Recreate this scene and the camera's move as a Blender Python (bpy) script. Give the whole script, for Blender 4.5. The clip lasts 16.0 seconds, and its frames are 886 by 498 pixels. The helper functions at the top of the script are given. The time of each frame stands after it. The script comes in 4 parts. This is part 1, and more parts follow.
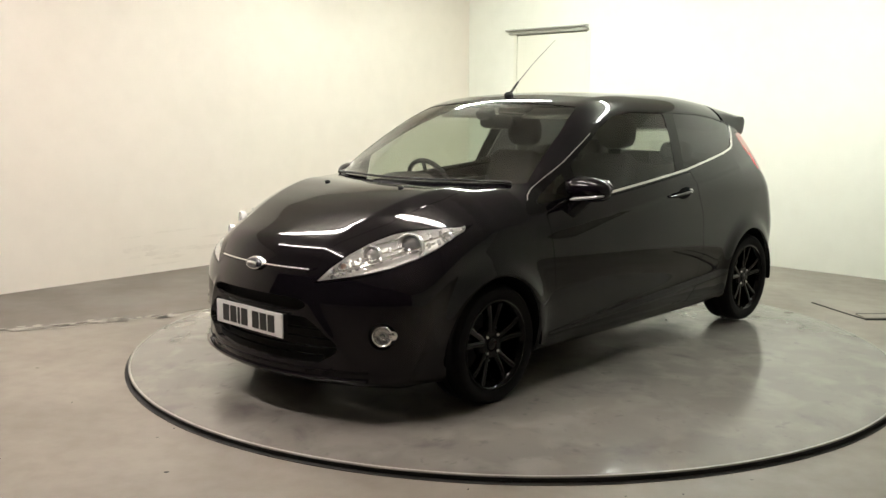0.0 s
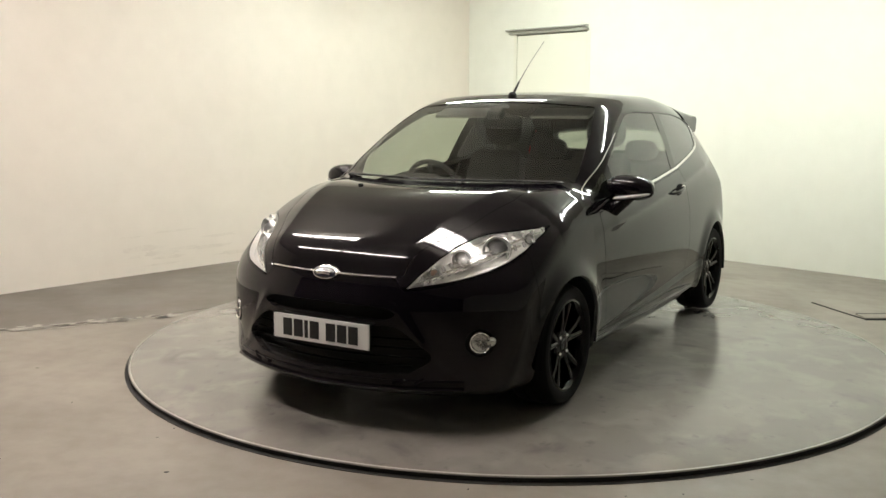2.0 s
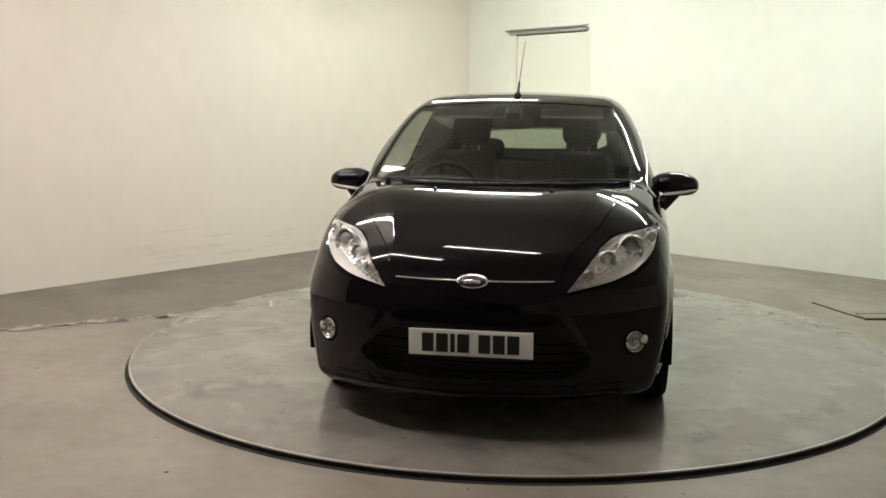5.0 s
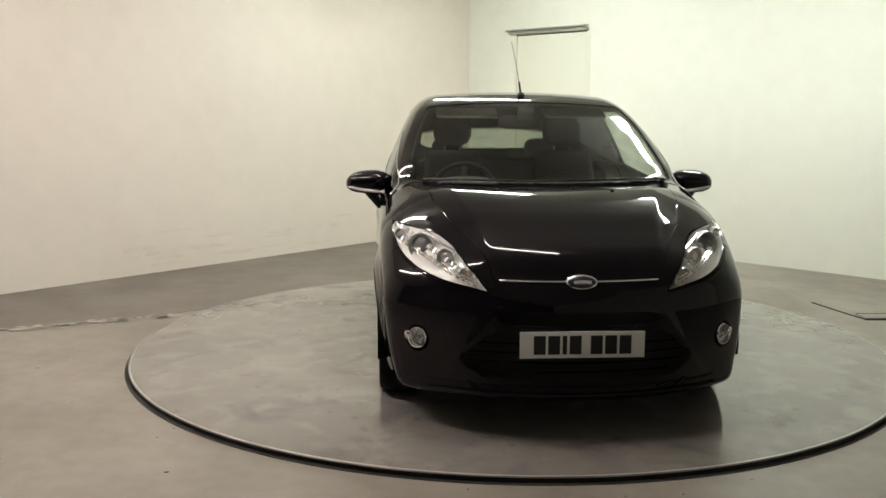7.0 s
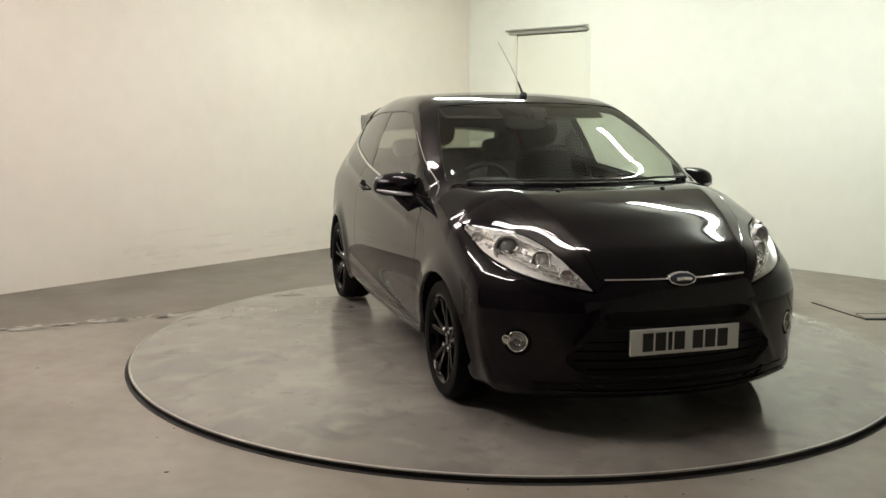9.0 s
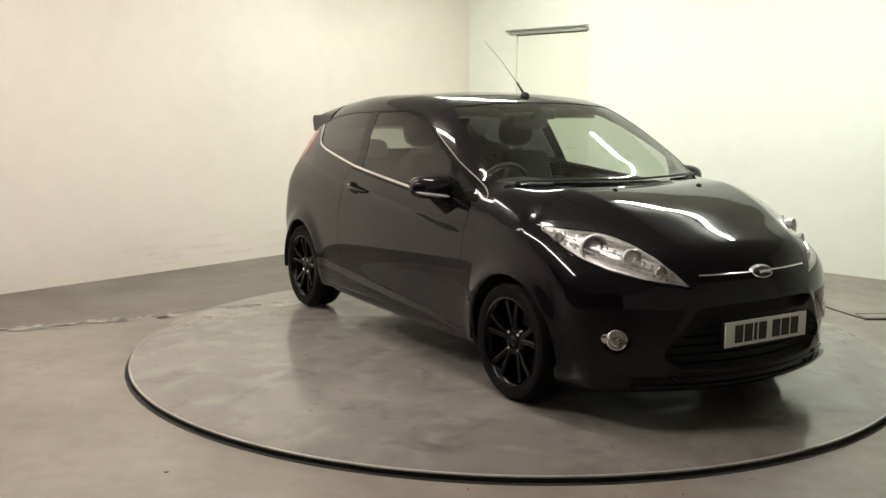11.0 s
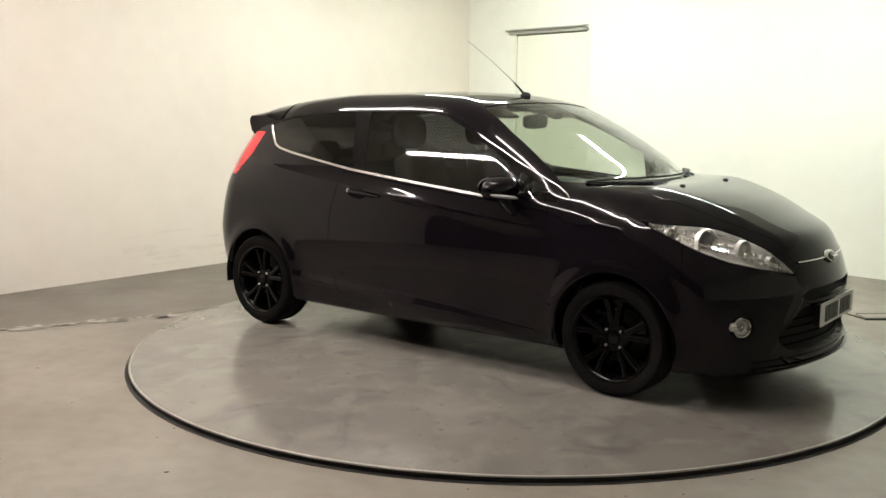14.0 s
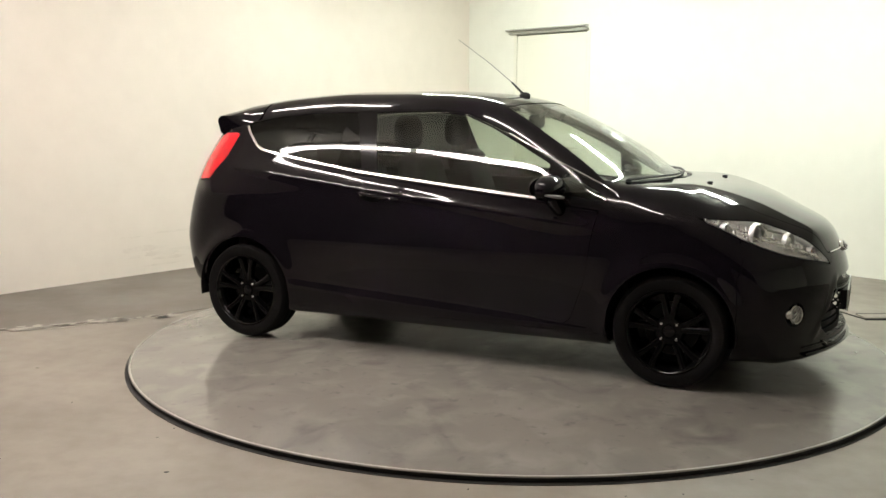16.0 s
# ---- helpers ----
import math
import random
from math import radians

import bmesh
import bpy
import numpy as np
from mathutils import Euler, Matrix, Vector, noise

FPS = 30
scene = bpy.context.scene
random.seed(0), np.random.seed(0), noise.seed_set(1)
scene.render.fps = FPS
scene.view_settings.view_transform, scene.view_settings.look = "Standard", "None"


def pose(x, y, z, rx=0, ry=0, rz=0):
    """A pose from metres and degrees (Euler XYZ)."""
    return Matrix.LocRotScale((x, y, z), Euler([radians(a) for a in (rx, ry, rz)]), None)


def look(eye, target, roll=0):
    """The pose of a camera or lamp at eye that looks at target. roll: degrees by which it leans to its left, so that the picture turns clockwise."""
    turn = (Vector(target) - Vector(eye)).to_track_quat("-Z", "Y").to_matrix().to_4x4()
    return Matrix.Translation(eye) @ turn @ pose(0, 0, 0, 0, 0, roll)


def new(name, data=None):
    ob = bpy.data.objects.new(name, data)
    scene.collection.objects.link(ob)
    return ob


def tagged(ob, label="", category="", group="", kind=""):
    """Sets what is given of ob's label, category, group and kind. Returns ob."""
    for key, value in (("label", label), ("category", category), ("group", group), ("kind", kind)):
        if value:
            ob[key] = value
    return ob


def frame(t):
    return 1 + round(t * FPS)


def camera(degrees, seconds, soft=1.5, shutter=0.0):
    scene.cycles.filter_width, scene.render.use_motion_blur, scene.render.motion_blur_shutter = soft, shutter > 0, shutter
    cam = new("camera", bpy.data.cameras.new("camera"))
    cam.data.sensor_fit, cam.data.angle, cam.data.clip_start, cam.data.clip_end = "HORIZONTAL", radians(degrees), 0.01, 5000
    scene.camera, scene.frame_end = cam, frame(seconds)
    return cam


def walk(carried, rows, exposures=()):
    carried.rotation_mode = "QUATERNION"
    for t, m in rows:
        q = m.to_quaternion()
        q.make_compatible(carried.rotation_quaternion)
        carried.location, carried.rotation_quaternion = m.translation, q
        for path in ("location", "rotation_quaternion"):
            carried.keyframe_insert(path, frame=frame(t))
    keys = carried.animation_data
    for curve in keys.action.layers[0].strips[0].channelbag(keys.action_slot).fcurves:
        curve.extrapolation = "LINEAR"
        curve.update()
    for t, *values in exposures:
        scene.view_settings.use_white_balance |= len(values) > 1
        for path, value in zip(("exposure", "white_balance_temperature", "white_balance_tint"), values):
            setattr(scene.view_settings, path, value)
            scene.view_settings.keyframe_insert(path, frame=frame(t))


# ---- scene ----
cam = camera(50.46, 16.0, soft=1.5)
EYE = Vector((0.0, -5.709, 1.396))
AIM = EYE + Vector((-0.0686, 0.9870, -0.1453)) * 5
VIEW = look(EYE, AIM, 0.2)
walk(cam, [(0.0, VIEW), (16.0, VIEW)], [(0.0, 0.38), (1.5, 0.31), (3.5, 0.13), (5.0, 0.07), (7.0, 0.05), (9.0, 0.07), (11.5, 0.30), (12.5, 0.35), (14.5, 0.37), (16.0, 0.38)])

# ---- world: a closed room, so only a faint grey outside ----
world = bpy.data.worlds.new("world")
world.use_nodes = True
world.node_tree.nodes["Background"].inputs["Color"].default_value = (0.5, 0.5, 0.5, 1)
world.node_tree.nodes["Background"].inputs["Strength"].default_value = 0.02
scene.world = world
TUBE_WARM, TUBE_COOL = 64.0, 120.0


# ---- materials ----
def material(name, base, rough=0.5, metal=0.0, **more):
    m = bpy.data.materials.new(name)
    m.use_nodes = True
    p = m.node_tree.nodes["Principled BSDF"]
    p.inputs["Base Color"].default_value = (*base, 1)
    p.inputs["Roughness"].default_value = rough
    p.inputs["Metallic"].default_value = metal
    for k, v in more.items():
        p.inputs[k.replace("_", " ")].default_value = v
    return m


def weather(m, amount, scale, fine_scale, bump=0.0, rough=0.0, tint=(0.5, 0.45, 0.4), coords="Object", stretch=(1, 1, 1)):
    """Uneven colour at two scales, uneven gloss and fine relief on a material."""
    n, l = m.node_tree.nodes, m.node_tree.links
    p = n["Principled BSDF"]
    base = tuple(p.inputs["Base Color"].default_value)
    tc, mp = n.new("ShaderNodeTexCoord"), n.new("ShaderNodeMapping")
    mp.inputs["Scale"].default_value = stretch
    l.new(tc.outputs[coords], mp.inputs["Vector"])
    big, small = n.new("ShaderNodeTexNoise"), n.new("ShaderNodeTexNoise")
    for t, s, d in ((big, scale, 6), (small, fine_scale, 8)):
        t.inputs["Scale"].default_value, t.inputs["Detail"].default_value = s, d
        l.new(mp.outputs[0], t.inputs["Vector"])
    ramp = n.new("ShaderNodeValToRGB")
    ramp.color_ramp.elements[0].position, ramp.color_ramp.elements[1].position = 0.38, 0.66
    l.new(big.outputs["Fac"], ramp.inputs["Fac"])
    mix = n.new("ShaderNodeMix")
    mix.data_type = "RGBA"
    mix.inputs["A"].default_value = base
    mix.inputs["B"].default_value = (*[b * t for b, t in zip(base, tint)], 1)
    k = n.new("ShaderNodeMath")
    k.operation = "MULTIPLY"
    k.inputs[1].default_value = amount
    l.new(ramp.outputs["Color"], k.inputs[0])
    l.new(k.outputs[0], mix.inputs["Factor"])
    mix2 = n.new("ShaderNodeMix")
    mix2.data_type, mix2.blend_type = "RGBA", "MULTIPLY"
    mix2.inputs["Factor"].default_value = amount * 0.8
    ramp2 = n.new("ShaderNodeValToRGB")
    ramp2.color_ramp.elements[0].position, ramp2.color_ramp.elements[1].position = 0.3, 0.62
    ramp2.color_ramp.elements[0].color = (0.6, 0.58, 0.55, 1)
    l.new(small.outputs["Fac"], ramp2.inputs["Fac"])
    l.new(mix.outputs["Result"], mix2.inputs["A"])
    l.new(ramp2.outputs["Color"], mix2.inputs["B"])
    l.new(mix2.outputs["Result"], p.inputs["Base Color"])
    if rough:
        r = n.new("ShaderNodeMapRange")
        r0 = p.inputs["Roughness"].default_value
        r.inputs["To Min"].default_value, r.inputs["To Max"].default_value = max(r0 - rough, 0.02), r0 + rough
        l.new(big.outputs["Fac"], r.inputs["Value"])
        r.inputs["From Min"].default_value, r.inputs["From Max"].default_value = 0.3, 0.7
        l.new(r.outputs[0], p.inputs["Roughness"])
    if bump:
        b = n.new("ShaderNodeBump")
        b.inputs["Strength"].default_value, b.inputs["Distance"].default_value = 0.5, bump
        l.new(small.outputs["Fac"], b.inputs["Height"])
        l.new(b.outputs[0], p.inputs["Normal"])
    return m, mix2


def glass(name, tint, ior=1.5, rough=0.0, edge=0.95):
    """A thin tinted pane: clear through, glossy by the Fresnel law."""
    m = bpy.data.materials.new(name)
    m.use_nodes = True
    n, l = m.node_tree.nodes, m.node_tree.links
    n.clear()
    out, mix = n.new("ShaderNodeOutputMaterial"), n.new("ShaderNodeMixShader")
    clear, gloss, fr = n.new("ShaderNodeBsdfTransparent"), n.new("ShaderNodeBsdfGlossy"), n.new("ShaderNodeMapRange")
    lw, pw = n.new("ShaderNodeLayerWeight"), n.new("ShaderNodeMath")
    lw.inputs["Blend"].default_value = 0.5
    pw.operation, pw.inputs[1].default_value = "POWER", 4.0
    l.new(lw.outputs["Facing"], pw.inputs[0])
    l.new(pw.outputs[0], fr.inputs["Value"])
    clear.inputs["Color"].default_value = (*tint, 1)
    gloss.inputs["Roughness"].default_value = rough
    fr.inputs["To Min"].default_value, fr.inputs["To Max"].default_value = ((ior - 1) / (ior + 1)) ** 2 * 2.4, edge
    l.new(fr.outputs[0], mix.inputs[0])
    l.new(clear.outputs[0], mix.inputs[1])
    l.new(gloss.outputs[0], mix.inputs[2])
    l.new(mix.outputs[0], out.inputs[0])
    return m


def glow(name, colour, strength):
    m = material(name, (0.8, 0.8, 0.8))
    p = m.node_tree.nodes["Principled BSDF"]
    p.inputs["Emission Color"].default_value = (*colour, 1)
    p.inputs["Emission Strength"].default_value = strength
    return m


def disc_paint():
    """Grey floor paint, worn glossy and dull in soft blotches with dark smears."""
    m = material("turntable_paint", (0.21, 0.195, 0.172), 0.22)
    n, l = m.node_tree.nodes, m.node_tree.links
    p = n["Principled BSDF"]
    tc = n.new("ShaderNodeTexCoord")

    def noise_at(scale, detail, distort, lo, hi, a, b):
        t, r = n.new("ShaderNodeTexNoise"), n.new("ShaderNodeMapRange")
        t.inputs["Scale"].default_value, t.inputs["Detail"].default_value, t.inputs["Distortion"].default_value = scale, detail, distort
        l.new(tc.outputs["Object"], t.inputs["Vector"])
        l.new(t.outputs["Fac"], r.inputs["Value"])
        r.interpolation_type = "SMOOTHSTEP"
        for k, v in (("From Min", lo), ("From Max", hi), ("To Min", a), ("To Max", b)):
            r.inputs[k].default_value = v
        return r.outputs[0]

    def mixed(a, b, fac):
        x = n.new("ShaderNodeMix")
        x.data_type = "RGBA"
        for k, v in (("A", a), ("B", b)):
            if isinstance(v, tuple):
                x.inputs[k].default_value = (*v, 1)
            else:
                l.new(v, x.inputs[k])
        l.new(fac, x.inputs["Factor"])
        return x.outputs["Result"]
    c = mixed((0.215, 0.198, 0.176), (0.172, 0.162, 0.146), noise_at(1.1, 2, 0.3, 0.30, 0.72, 0.0, 1.0))
    c = mixed(c, (0.26, 0.242, 0.216), noise_at(4.5, 4, 0.5, 0.42, 0.72, 0.0, 0.75))
    c = mixed(c, (0.10, 0.096, 0.09), noise_at(2.8, 5, 0.7, 0.53, 0.80, 0.0, 0.75))
    c = mixed(c, (0.13, 0.124, 0.115), noise_at(16.0, 3, 0.3, 0.60, 0.78, 0.0, 0.6))
    l.new(c, p.inputs["Base Color"])
    add = n.new("ShaderNodeMath")
    add.operation = "ADD"
    l.new(noise_at(3.0, 2, 0.4, 0.34, 0.66, 0.075, 0.205), add.inputs[0])
    l.new(noise_at(9.0, 3, 0.3, 0.34, 0.66, 0.0, 0.06), add.inputs[1])
    l.new(add.outputs[0], p.inputs["Roughness"])
    return m


PAINT = material("black_paint", (0.0044, 0.0033, 0.0050), 0.5, 0.0, Specular_IOR_Level=0.0, Coat_Weight=1.0, Coat_Roughness=0.035, Coat_IOR=1.38)
PLASTIC = material("black_plastic", (0.008, 0.008, 0.008), 0.45, 0.0, Specular_IOR_Level=0.3)
GLOSS_TRIM = material("black_gloss_trim", (0.005, 0.0045, 0.005), 0.08, 0.0, Specular_IOR_Level=0.22)
SEAL = material("rubber_seal", (0.004, 0.004, 0.004), 0.9, 0.0, Specular_IOR_Level=0.1)
TYRE, _ = weather(material("tyre_rubber", (0.006, 0.0055, 0.0055), 0.75, 0.0, Specular_IOR_Level=0.12), 0.4, 8, 60, 0.001)
RIM = material("black_rim", (0.002, 0.002, 0.002), 0.08, 0.0, Specular_IOR_Level=0.17)
CHROME = material("chrome", (0.88, 0.88, 0.88), 0.08, 1.0)
SATIN = material("satin_silver", (0.78, 0.77, 0.76), 0.24, 1.0)
REFLECTOR, _ = weather(material("lamp_reflector", (0.96, 0.955, 0.94), 0.22, 0.05), 0.08, 30, 45, 0.008)
LENS = material("projector_lens", (0.22, 0.22, 0.225), 0.08, 0.0, Specular_IOR_Level=0.6)
LAMP_RING = material("lamp_ring", (0.80, 0.80, 0.79), 0.22, 0.55)
FOG_BOWL = material("fog_lamp_bowl", (0.50, 0.50, 0.50), 0.18, 0.8)
RED = material("red_lens", (0.55, 0.012, 0.02), 0.12, 0.0, Coat_Weight=0.8)
AMBER = material("amber_bulb", (0.62, 0.44, 0.36), 0.25)
INDICATOR = material("clear_indicator", (0.55, 0.54, 0.52), 0.18, 0.3)
MAST = material("aerial_mast", (0.16, 0.155, 0.15), 0.5)
CABIN, _ = weather(material("cabin_trim", (0.013, 0.0125, 0.012), 0.7), 0.4, 10, 90)
FABRIC, _ = weather(material("seat_fabric", (0.009, 0.0088, 0.0085), 0.9), 0.4, 12, 160)
LINING = material("roof_lining", (0.30, 0.29, 0.26), 0.9)
PLATE = material("plate_white", (0.82, 0.82, 0.80), 0.35)
INK = material("plate_ink", (0.01, 0.01, 0.01), 0.4)
BLUE = material("badge_blue", (0.008, 0.010, 0.03), 0.2, 0.0, Coat_Weight=0.8)
CLEAR = glass("clear_cover", (0.99, 0.99, 0.98), 1.3, 0.0, 0.3)
SCREEN = glass("windscreen_glass", (0.84, 0.90, 0.83), 1.45)
SIDE_GLASS = glass("side_glass", (0.66, 0.71, 0.65), 1.36)
REAR_GLASS = glass("rear_glass", (0.46, 0.48, 0.44), 1.45)
PRIVACY = glass("privacy_glass", (0.06, 0.06, 0.065), 1.30)
WALL_CREAM, _ = weather(material("cream_wall_paint", (0.82, 0.755, 0.68), 0.6), 0.10, 0.7, 5, 0.002, tint=(0.9, 0.88, 0.84))
WALL_WHITE, _ = weather(material("white_wall_paint", (0.80, 0.805, 0.73), 0.6), 0.10, 0.7, 5, 0.002, tint=(0.92, 0.93, 0.9))
WALL_DARK, _ = weather(material("dark_wall_paint", (0.036, 0.033, 0.034), 0.7), 0.3, 0.9, 6, 0.002)
CEILING = material("ceiling_paint", (0.72, 0.70, 0.64), 0.8)
FLOOR, FLOOR_MIX = weather(material("concrete_floor", (0.255, 0.225, 0.192), 0.45), 0.5, 1.1, 9, 0.002, 0.12, tint=(0.72, 0.72, 0.70))
FLOOR_DARK, _ = weather(material("grey_floor_paint", (0.155, 0.134, 0.116), 0.45), 0.4, 1.4, 9, 0.002, 0.1, tint=(0.8, 0.8, 0.8))
DISC = disc_paint()
RIM_STEEL = material("rim_steel", (0.34, 0.33, 0.30), 0.4, 0.4)
FLAKE, _ = weather(material("flaked_paint", (0.55, 0.52, 0.47), 0.6), 0.3, 12, 60)
SCUFF, _ = weather(material("wall_scuff", (0.795, 0.73, 0.655), 0.7), 0.12, 6, 40)
PIT = material("pit_dark", (0.02, 0.019, 0.018), 0.8)
DOOR_WHITE = material("door_paint", (0.76, 0.76, 0.66), 0.45)
ALU = material("door_head_metal", (0.42, 0.42, 0.38), 0.4, 0.6)
WHITE_METAL = material("batten_white", (0.8, 0.8, 0.8), 0.4)
GLOW_WARM = glow("tube_warm", (1.0, 0.905, 0.845), TUBE_WARM)
GLOW_COOL = glow("tube_cool", (0.93, 1.0, 0.91), TUBE_COOL)


# ---- builders ----
def mesh_of(name, verts, faces, mat, normals=None, smooth=True):
    me = bpy.data.meshes.new(name)
    me.from_pydata([tuple(map(float, v)) for v in verts], [], [tuple(map(int, f)) for f in faces])
    me.materials.append(mat)
    if smooth:
        me.polygons.foreach_set("use_smooth", [True] * len(me.polygons))
    me.update()
    if normals is not None:
        me.normals_split_custom_set_from_vertices([tuple(map(float, q)) for q in normals])
    return me


def raw(name, verts, faces, mat, parent=None, label="", normals=None, smooth=True):
    ob = new(name, mesh_of(name, verts, faces, mat, normals, smooth))
    if parent:
        ob.parent = parent
    if label:
        ob["label"] = label
    return ob


def part(name, bm, mat, parent=None, label="", smooth=False, angle=0.6):
    me = bpy.data.meshes.new(name)
    bmesh.ops.recalc_face_normals(bm, faces=bm.faces)
    bm.to_mesh(me)
    bm.free()
    me.materials.append(mat)
    if smooth:
        me.polygons.foreach_set("use_smooth", [True] * len(me.polygons))
        me.set_sharp_from_angle(angle=angle)
    ob = new(name, me)
    if parent:
        ob.parent = parent
    if label:
        ob["label"] = label
    return ob


def box(size, at=(0, 0, 0), turn=(0, 0, 0), bevel=0.0, segments=2, bm=None):
    bm = bm or bmesh.new()
    made = bmesh.ops.create_cube(bm, size=1, matrix=pose(*at, *turn) @ Matrix.Diagonal((*size, 1)))
    if bevel:
        edges = {e for v in made["verts"] for e in v.link_edges}
        bmesh.ops.bevel(bm, geom=list(edges), offset=bevel, segments=segments, affect="EDGES", profile=0.5)
    return bm


def prism(outline, low, high, bevel=0.0):
    """A slab with an outline in x, y between two heights."""
    bm = bmesh.new()
    f = bm.faces.new([bm.verts.new((x, y, low)) for x, y in outline])
    up = bmesh.ops.extrude_face_region(bm, geom=[f])
    bmesh.ops.translate(bm, vec=(0, 0, high - low), verts=[v for v in up["geom"] if isinstance(v, bmesh.types.BMVert)])
    if bevel:
        bmesh.ops.bevel(bm, geom=list(bm.edges), offset=bevel, segments=2, affect="EDGES", profile=0.5)
    return bm


def lathe(profile, steps=48, axis="y"):
    """Turns (radius, along) pairs about an axis; closed where the radius is zero."""
    verts, faces = [], []
    n = len(profile)
    for i in range(steps):
        a = 2 * math.pi * i / steps
        c, s = math.cos(a), math.sin(a)
        for r, h in profile:
            verts.append({"y": (r * c, h, r * s), "x": (h, r * c, r * s), "z": (r * c, r * s, h)}[axis])
    for i in range(steps):
        for j in range(n - 1):
            a, b = i * n + j, ((i + 1) % steps) * n + j
            faces.append((a, b, b + 1, a + 1))
    bm = bmesh.new()
    vs = [bm.verts.new(v) for v in verts]
    for f in faces:
        bm.faces.new([vs[i] for i in f])
    bmesh.ops.remove_doubles(bm, verts=bm.verts, dist=1e-6)
    bmesh.ops.dissolve_degenerate(bm, edges=bm.edges, dist=1e-6)
    return bm


def tube(points, radius, sides=10, bm=None, squash=1.0):
    """A round bar along points; radius may be a list."""
    bm = bm or bmesh.new()
    pts = [Vector(p) for p in points]
    rings = []
    for i, p in enumerate(pts):
        d = (pts[min(i + 1, len(pts) - 1)] - pts[max(i - 1, 0)]).normalized()
        side = d.cross(Vector((0, 0, 1)) if abs(d.z) < 0.9 else Vector((1, 0, 0))).normalized()
        up = side.cross(d)
        r = radius[i] if isinstance(radius, (list, tuple)) else radius
        rings.append([bm.verts.new(p + (side * math.cos(2 * math.pi * k / sides) + up * math.sin(2 * math.pi * k / sides) * squash) * r) for k in range(sides)])
    for a, b in zip(rings, rings[1:]):
        for k in range(sides):
            bm.faces.new((a[k], a[(k + 1) % sides], b[(k + 1) % sides], b[k]))
    bm.faces.new(rings[0][::-1])
    bm.faces.new(rings[-1])
    return bm


def ellipsoid(radii, at=(0, 0, 0), power=1.0, u=28, v=16, turn=(0, 0, 0)):
    """A ball squashed to three radii; power below 1 makes it boxier."""
    bm = bmesh.new()
    bmesh.ops.create_uvsphere(bm, u_segments=u, v_segments=v, radius=1)
    m = pose(*at, *turn)
    for w in bm.verts:
        c = [math.copysign(abs(k) ** power, k) for k in w.co]
        w.co = m @ Vector([k * r for k, r in zip(c, radii)])
    return bm


# ---- the room ----
CORNER = Vector((-0.489, 5.714, 0))
ALONG_LEFT, ALONG_RIGHT = Vector((-0.606, -0.796, 0)), Vector((0.758, -0.652, 0))
FLOOR_Z, ROOM_H = -0.03, 3.0
FAR_L, FAR_R = CORNER + ALONG_LEFT * 10.5, CORNER + ALONG_RIGHT * 10.5
BACK = FAR_L + ALONG_RIGHT * 10.5


def out_from(a, b):
    """The sideways unit vector of the line from a to b that points away from the turntable."""
    d = (b - a).normalized()
    n = Vector((-d.y, d.x, 0))
    return n if n.dot(a) > 0 else -n


def wall(name, a, b, mat, label, opening=None, thick=0.2):
    """A wall from a to b. opening: from, to (metres from a) and head height."""
    n = out_from(a, b) * thick
    d = (b - a).normalized()
    length = (b - a).length
    bm = bmesh.new()

    def slab(s0, s1, z0, z1):
        p = [a + d * s0, a + d * s1, a + d * s1 + n, a + d * s0 + n]
        lo = [bm.verts.new((q.x, q.y, z0)) for q in p]
        hi = [bm.verts.new((q.x, q.y, z1)) for q in p]
        for f in ([*lo[::-1]], hi, *[[lo[i], lo[(i + 1) % 4], hi[(i + 1) % 4], hi[i]] for i in range(4)]):
            bm.faces.new(f)
    if opening:
        s0, s1, h = opening
        slab(0, s0, FLOOR_Z, ROOM_H)
        slab(s1, length, FLOOR_Z, ROOM_H)
        slab(s0, s1, h, ROOM_H)
    else:
        slab(0, length, FLOOR_Z, ROOM_H)
    return tagged(part(name, bm, mat), label, "wall", "", "structure")


def room():
    wall("wall_west", CORNER, FAR_L, WALL_CREAM, "smooth cream painted wall, scuffed at its foot")
    wall("wall_east", CORNER, FAR_R, WALL_WHITE, "smooth off-white painted wall with a door", (0.74, 1.72, 2.25))
    wall("wall_south", FAR_L, BACK, WALL_DARK, "plain dark grey wall of the studio")
    wall("wall_north", FAR_R, BACK, WALL_WHITE, "plain off-white painted wall of the studio")
    hull = [(-9, -10.5), (10, -10.5), (10, 8), (-9, 8)]
    tagged(part("floor", prism(hull, FLOOR_Z - 0.2, FLOOR_Z), FLOOR), "worn beige concrete studio floor with stains", "floor", "", "structure")
    strip = [(-5.2, -1.0), (-3.3, 0.05), (-2.5, 0.52), (-2.0, 1.0), (-1.3, 1.9), (0.0, 2.4), (1.0, 2.3), (1.2, 3.9), (-0.5, 5.7), (-3.0, 2.42), (-5.0, -0.21)]
    tagged(part("floor_strip", prism(strip, FLOOR_Z, FLOOR_Z + 0.004), FLOOR_DARK), "darker grey painted strip of floor along the wall", "floor", "", "structure")
    tagged(part("ceiling", prism(hull, ROOM_H, ROOM_H + 0.15), CEILING), "plain pale studio ceiling", "ceiling", "", "structure")


def on_wall(s, z, off=0.0):
    """A place on the east wall, s metres from the corner; off: out into the room."""
    p = CORNER + ALONG_RIGHT * s - out_from(CORNER, FAR_R) * off
    return Vector((p.x, p.y, z))


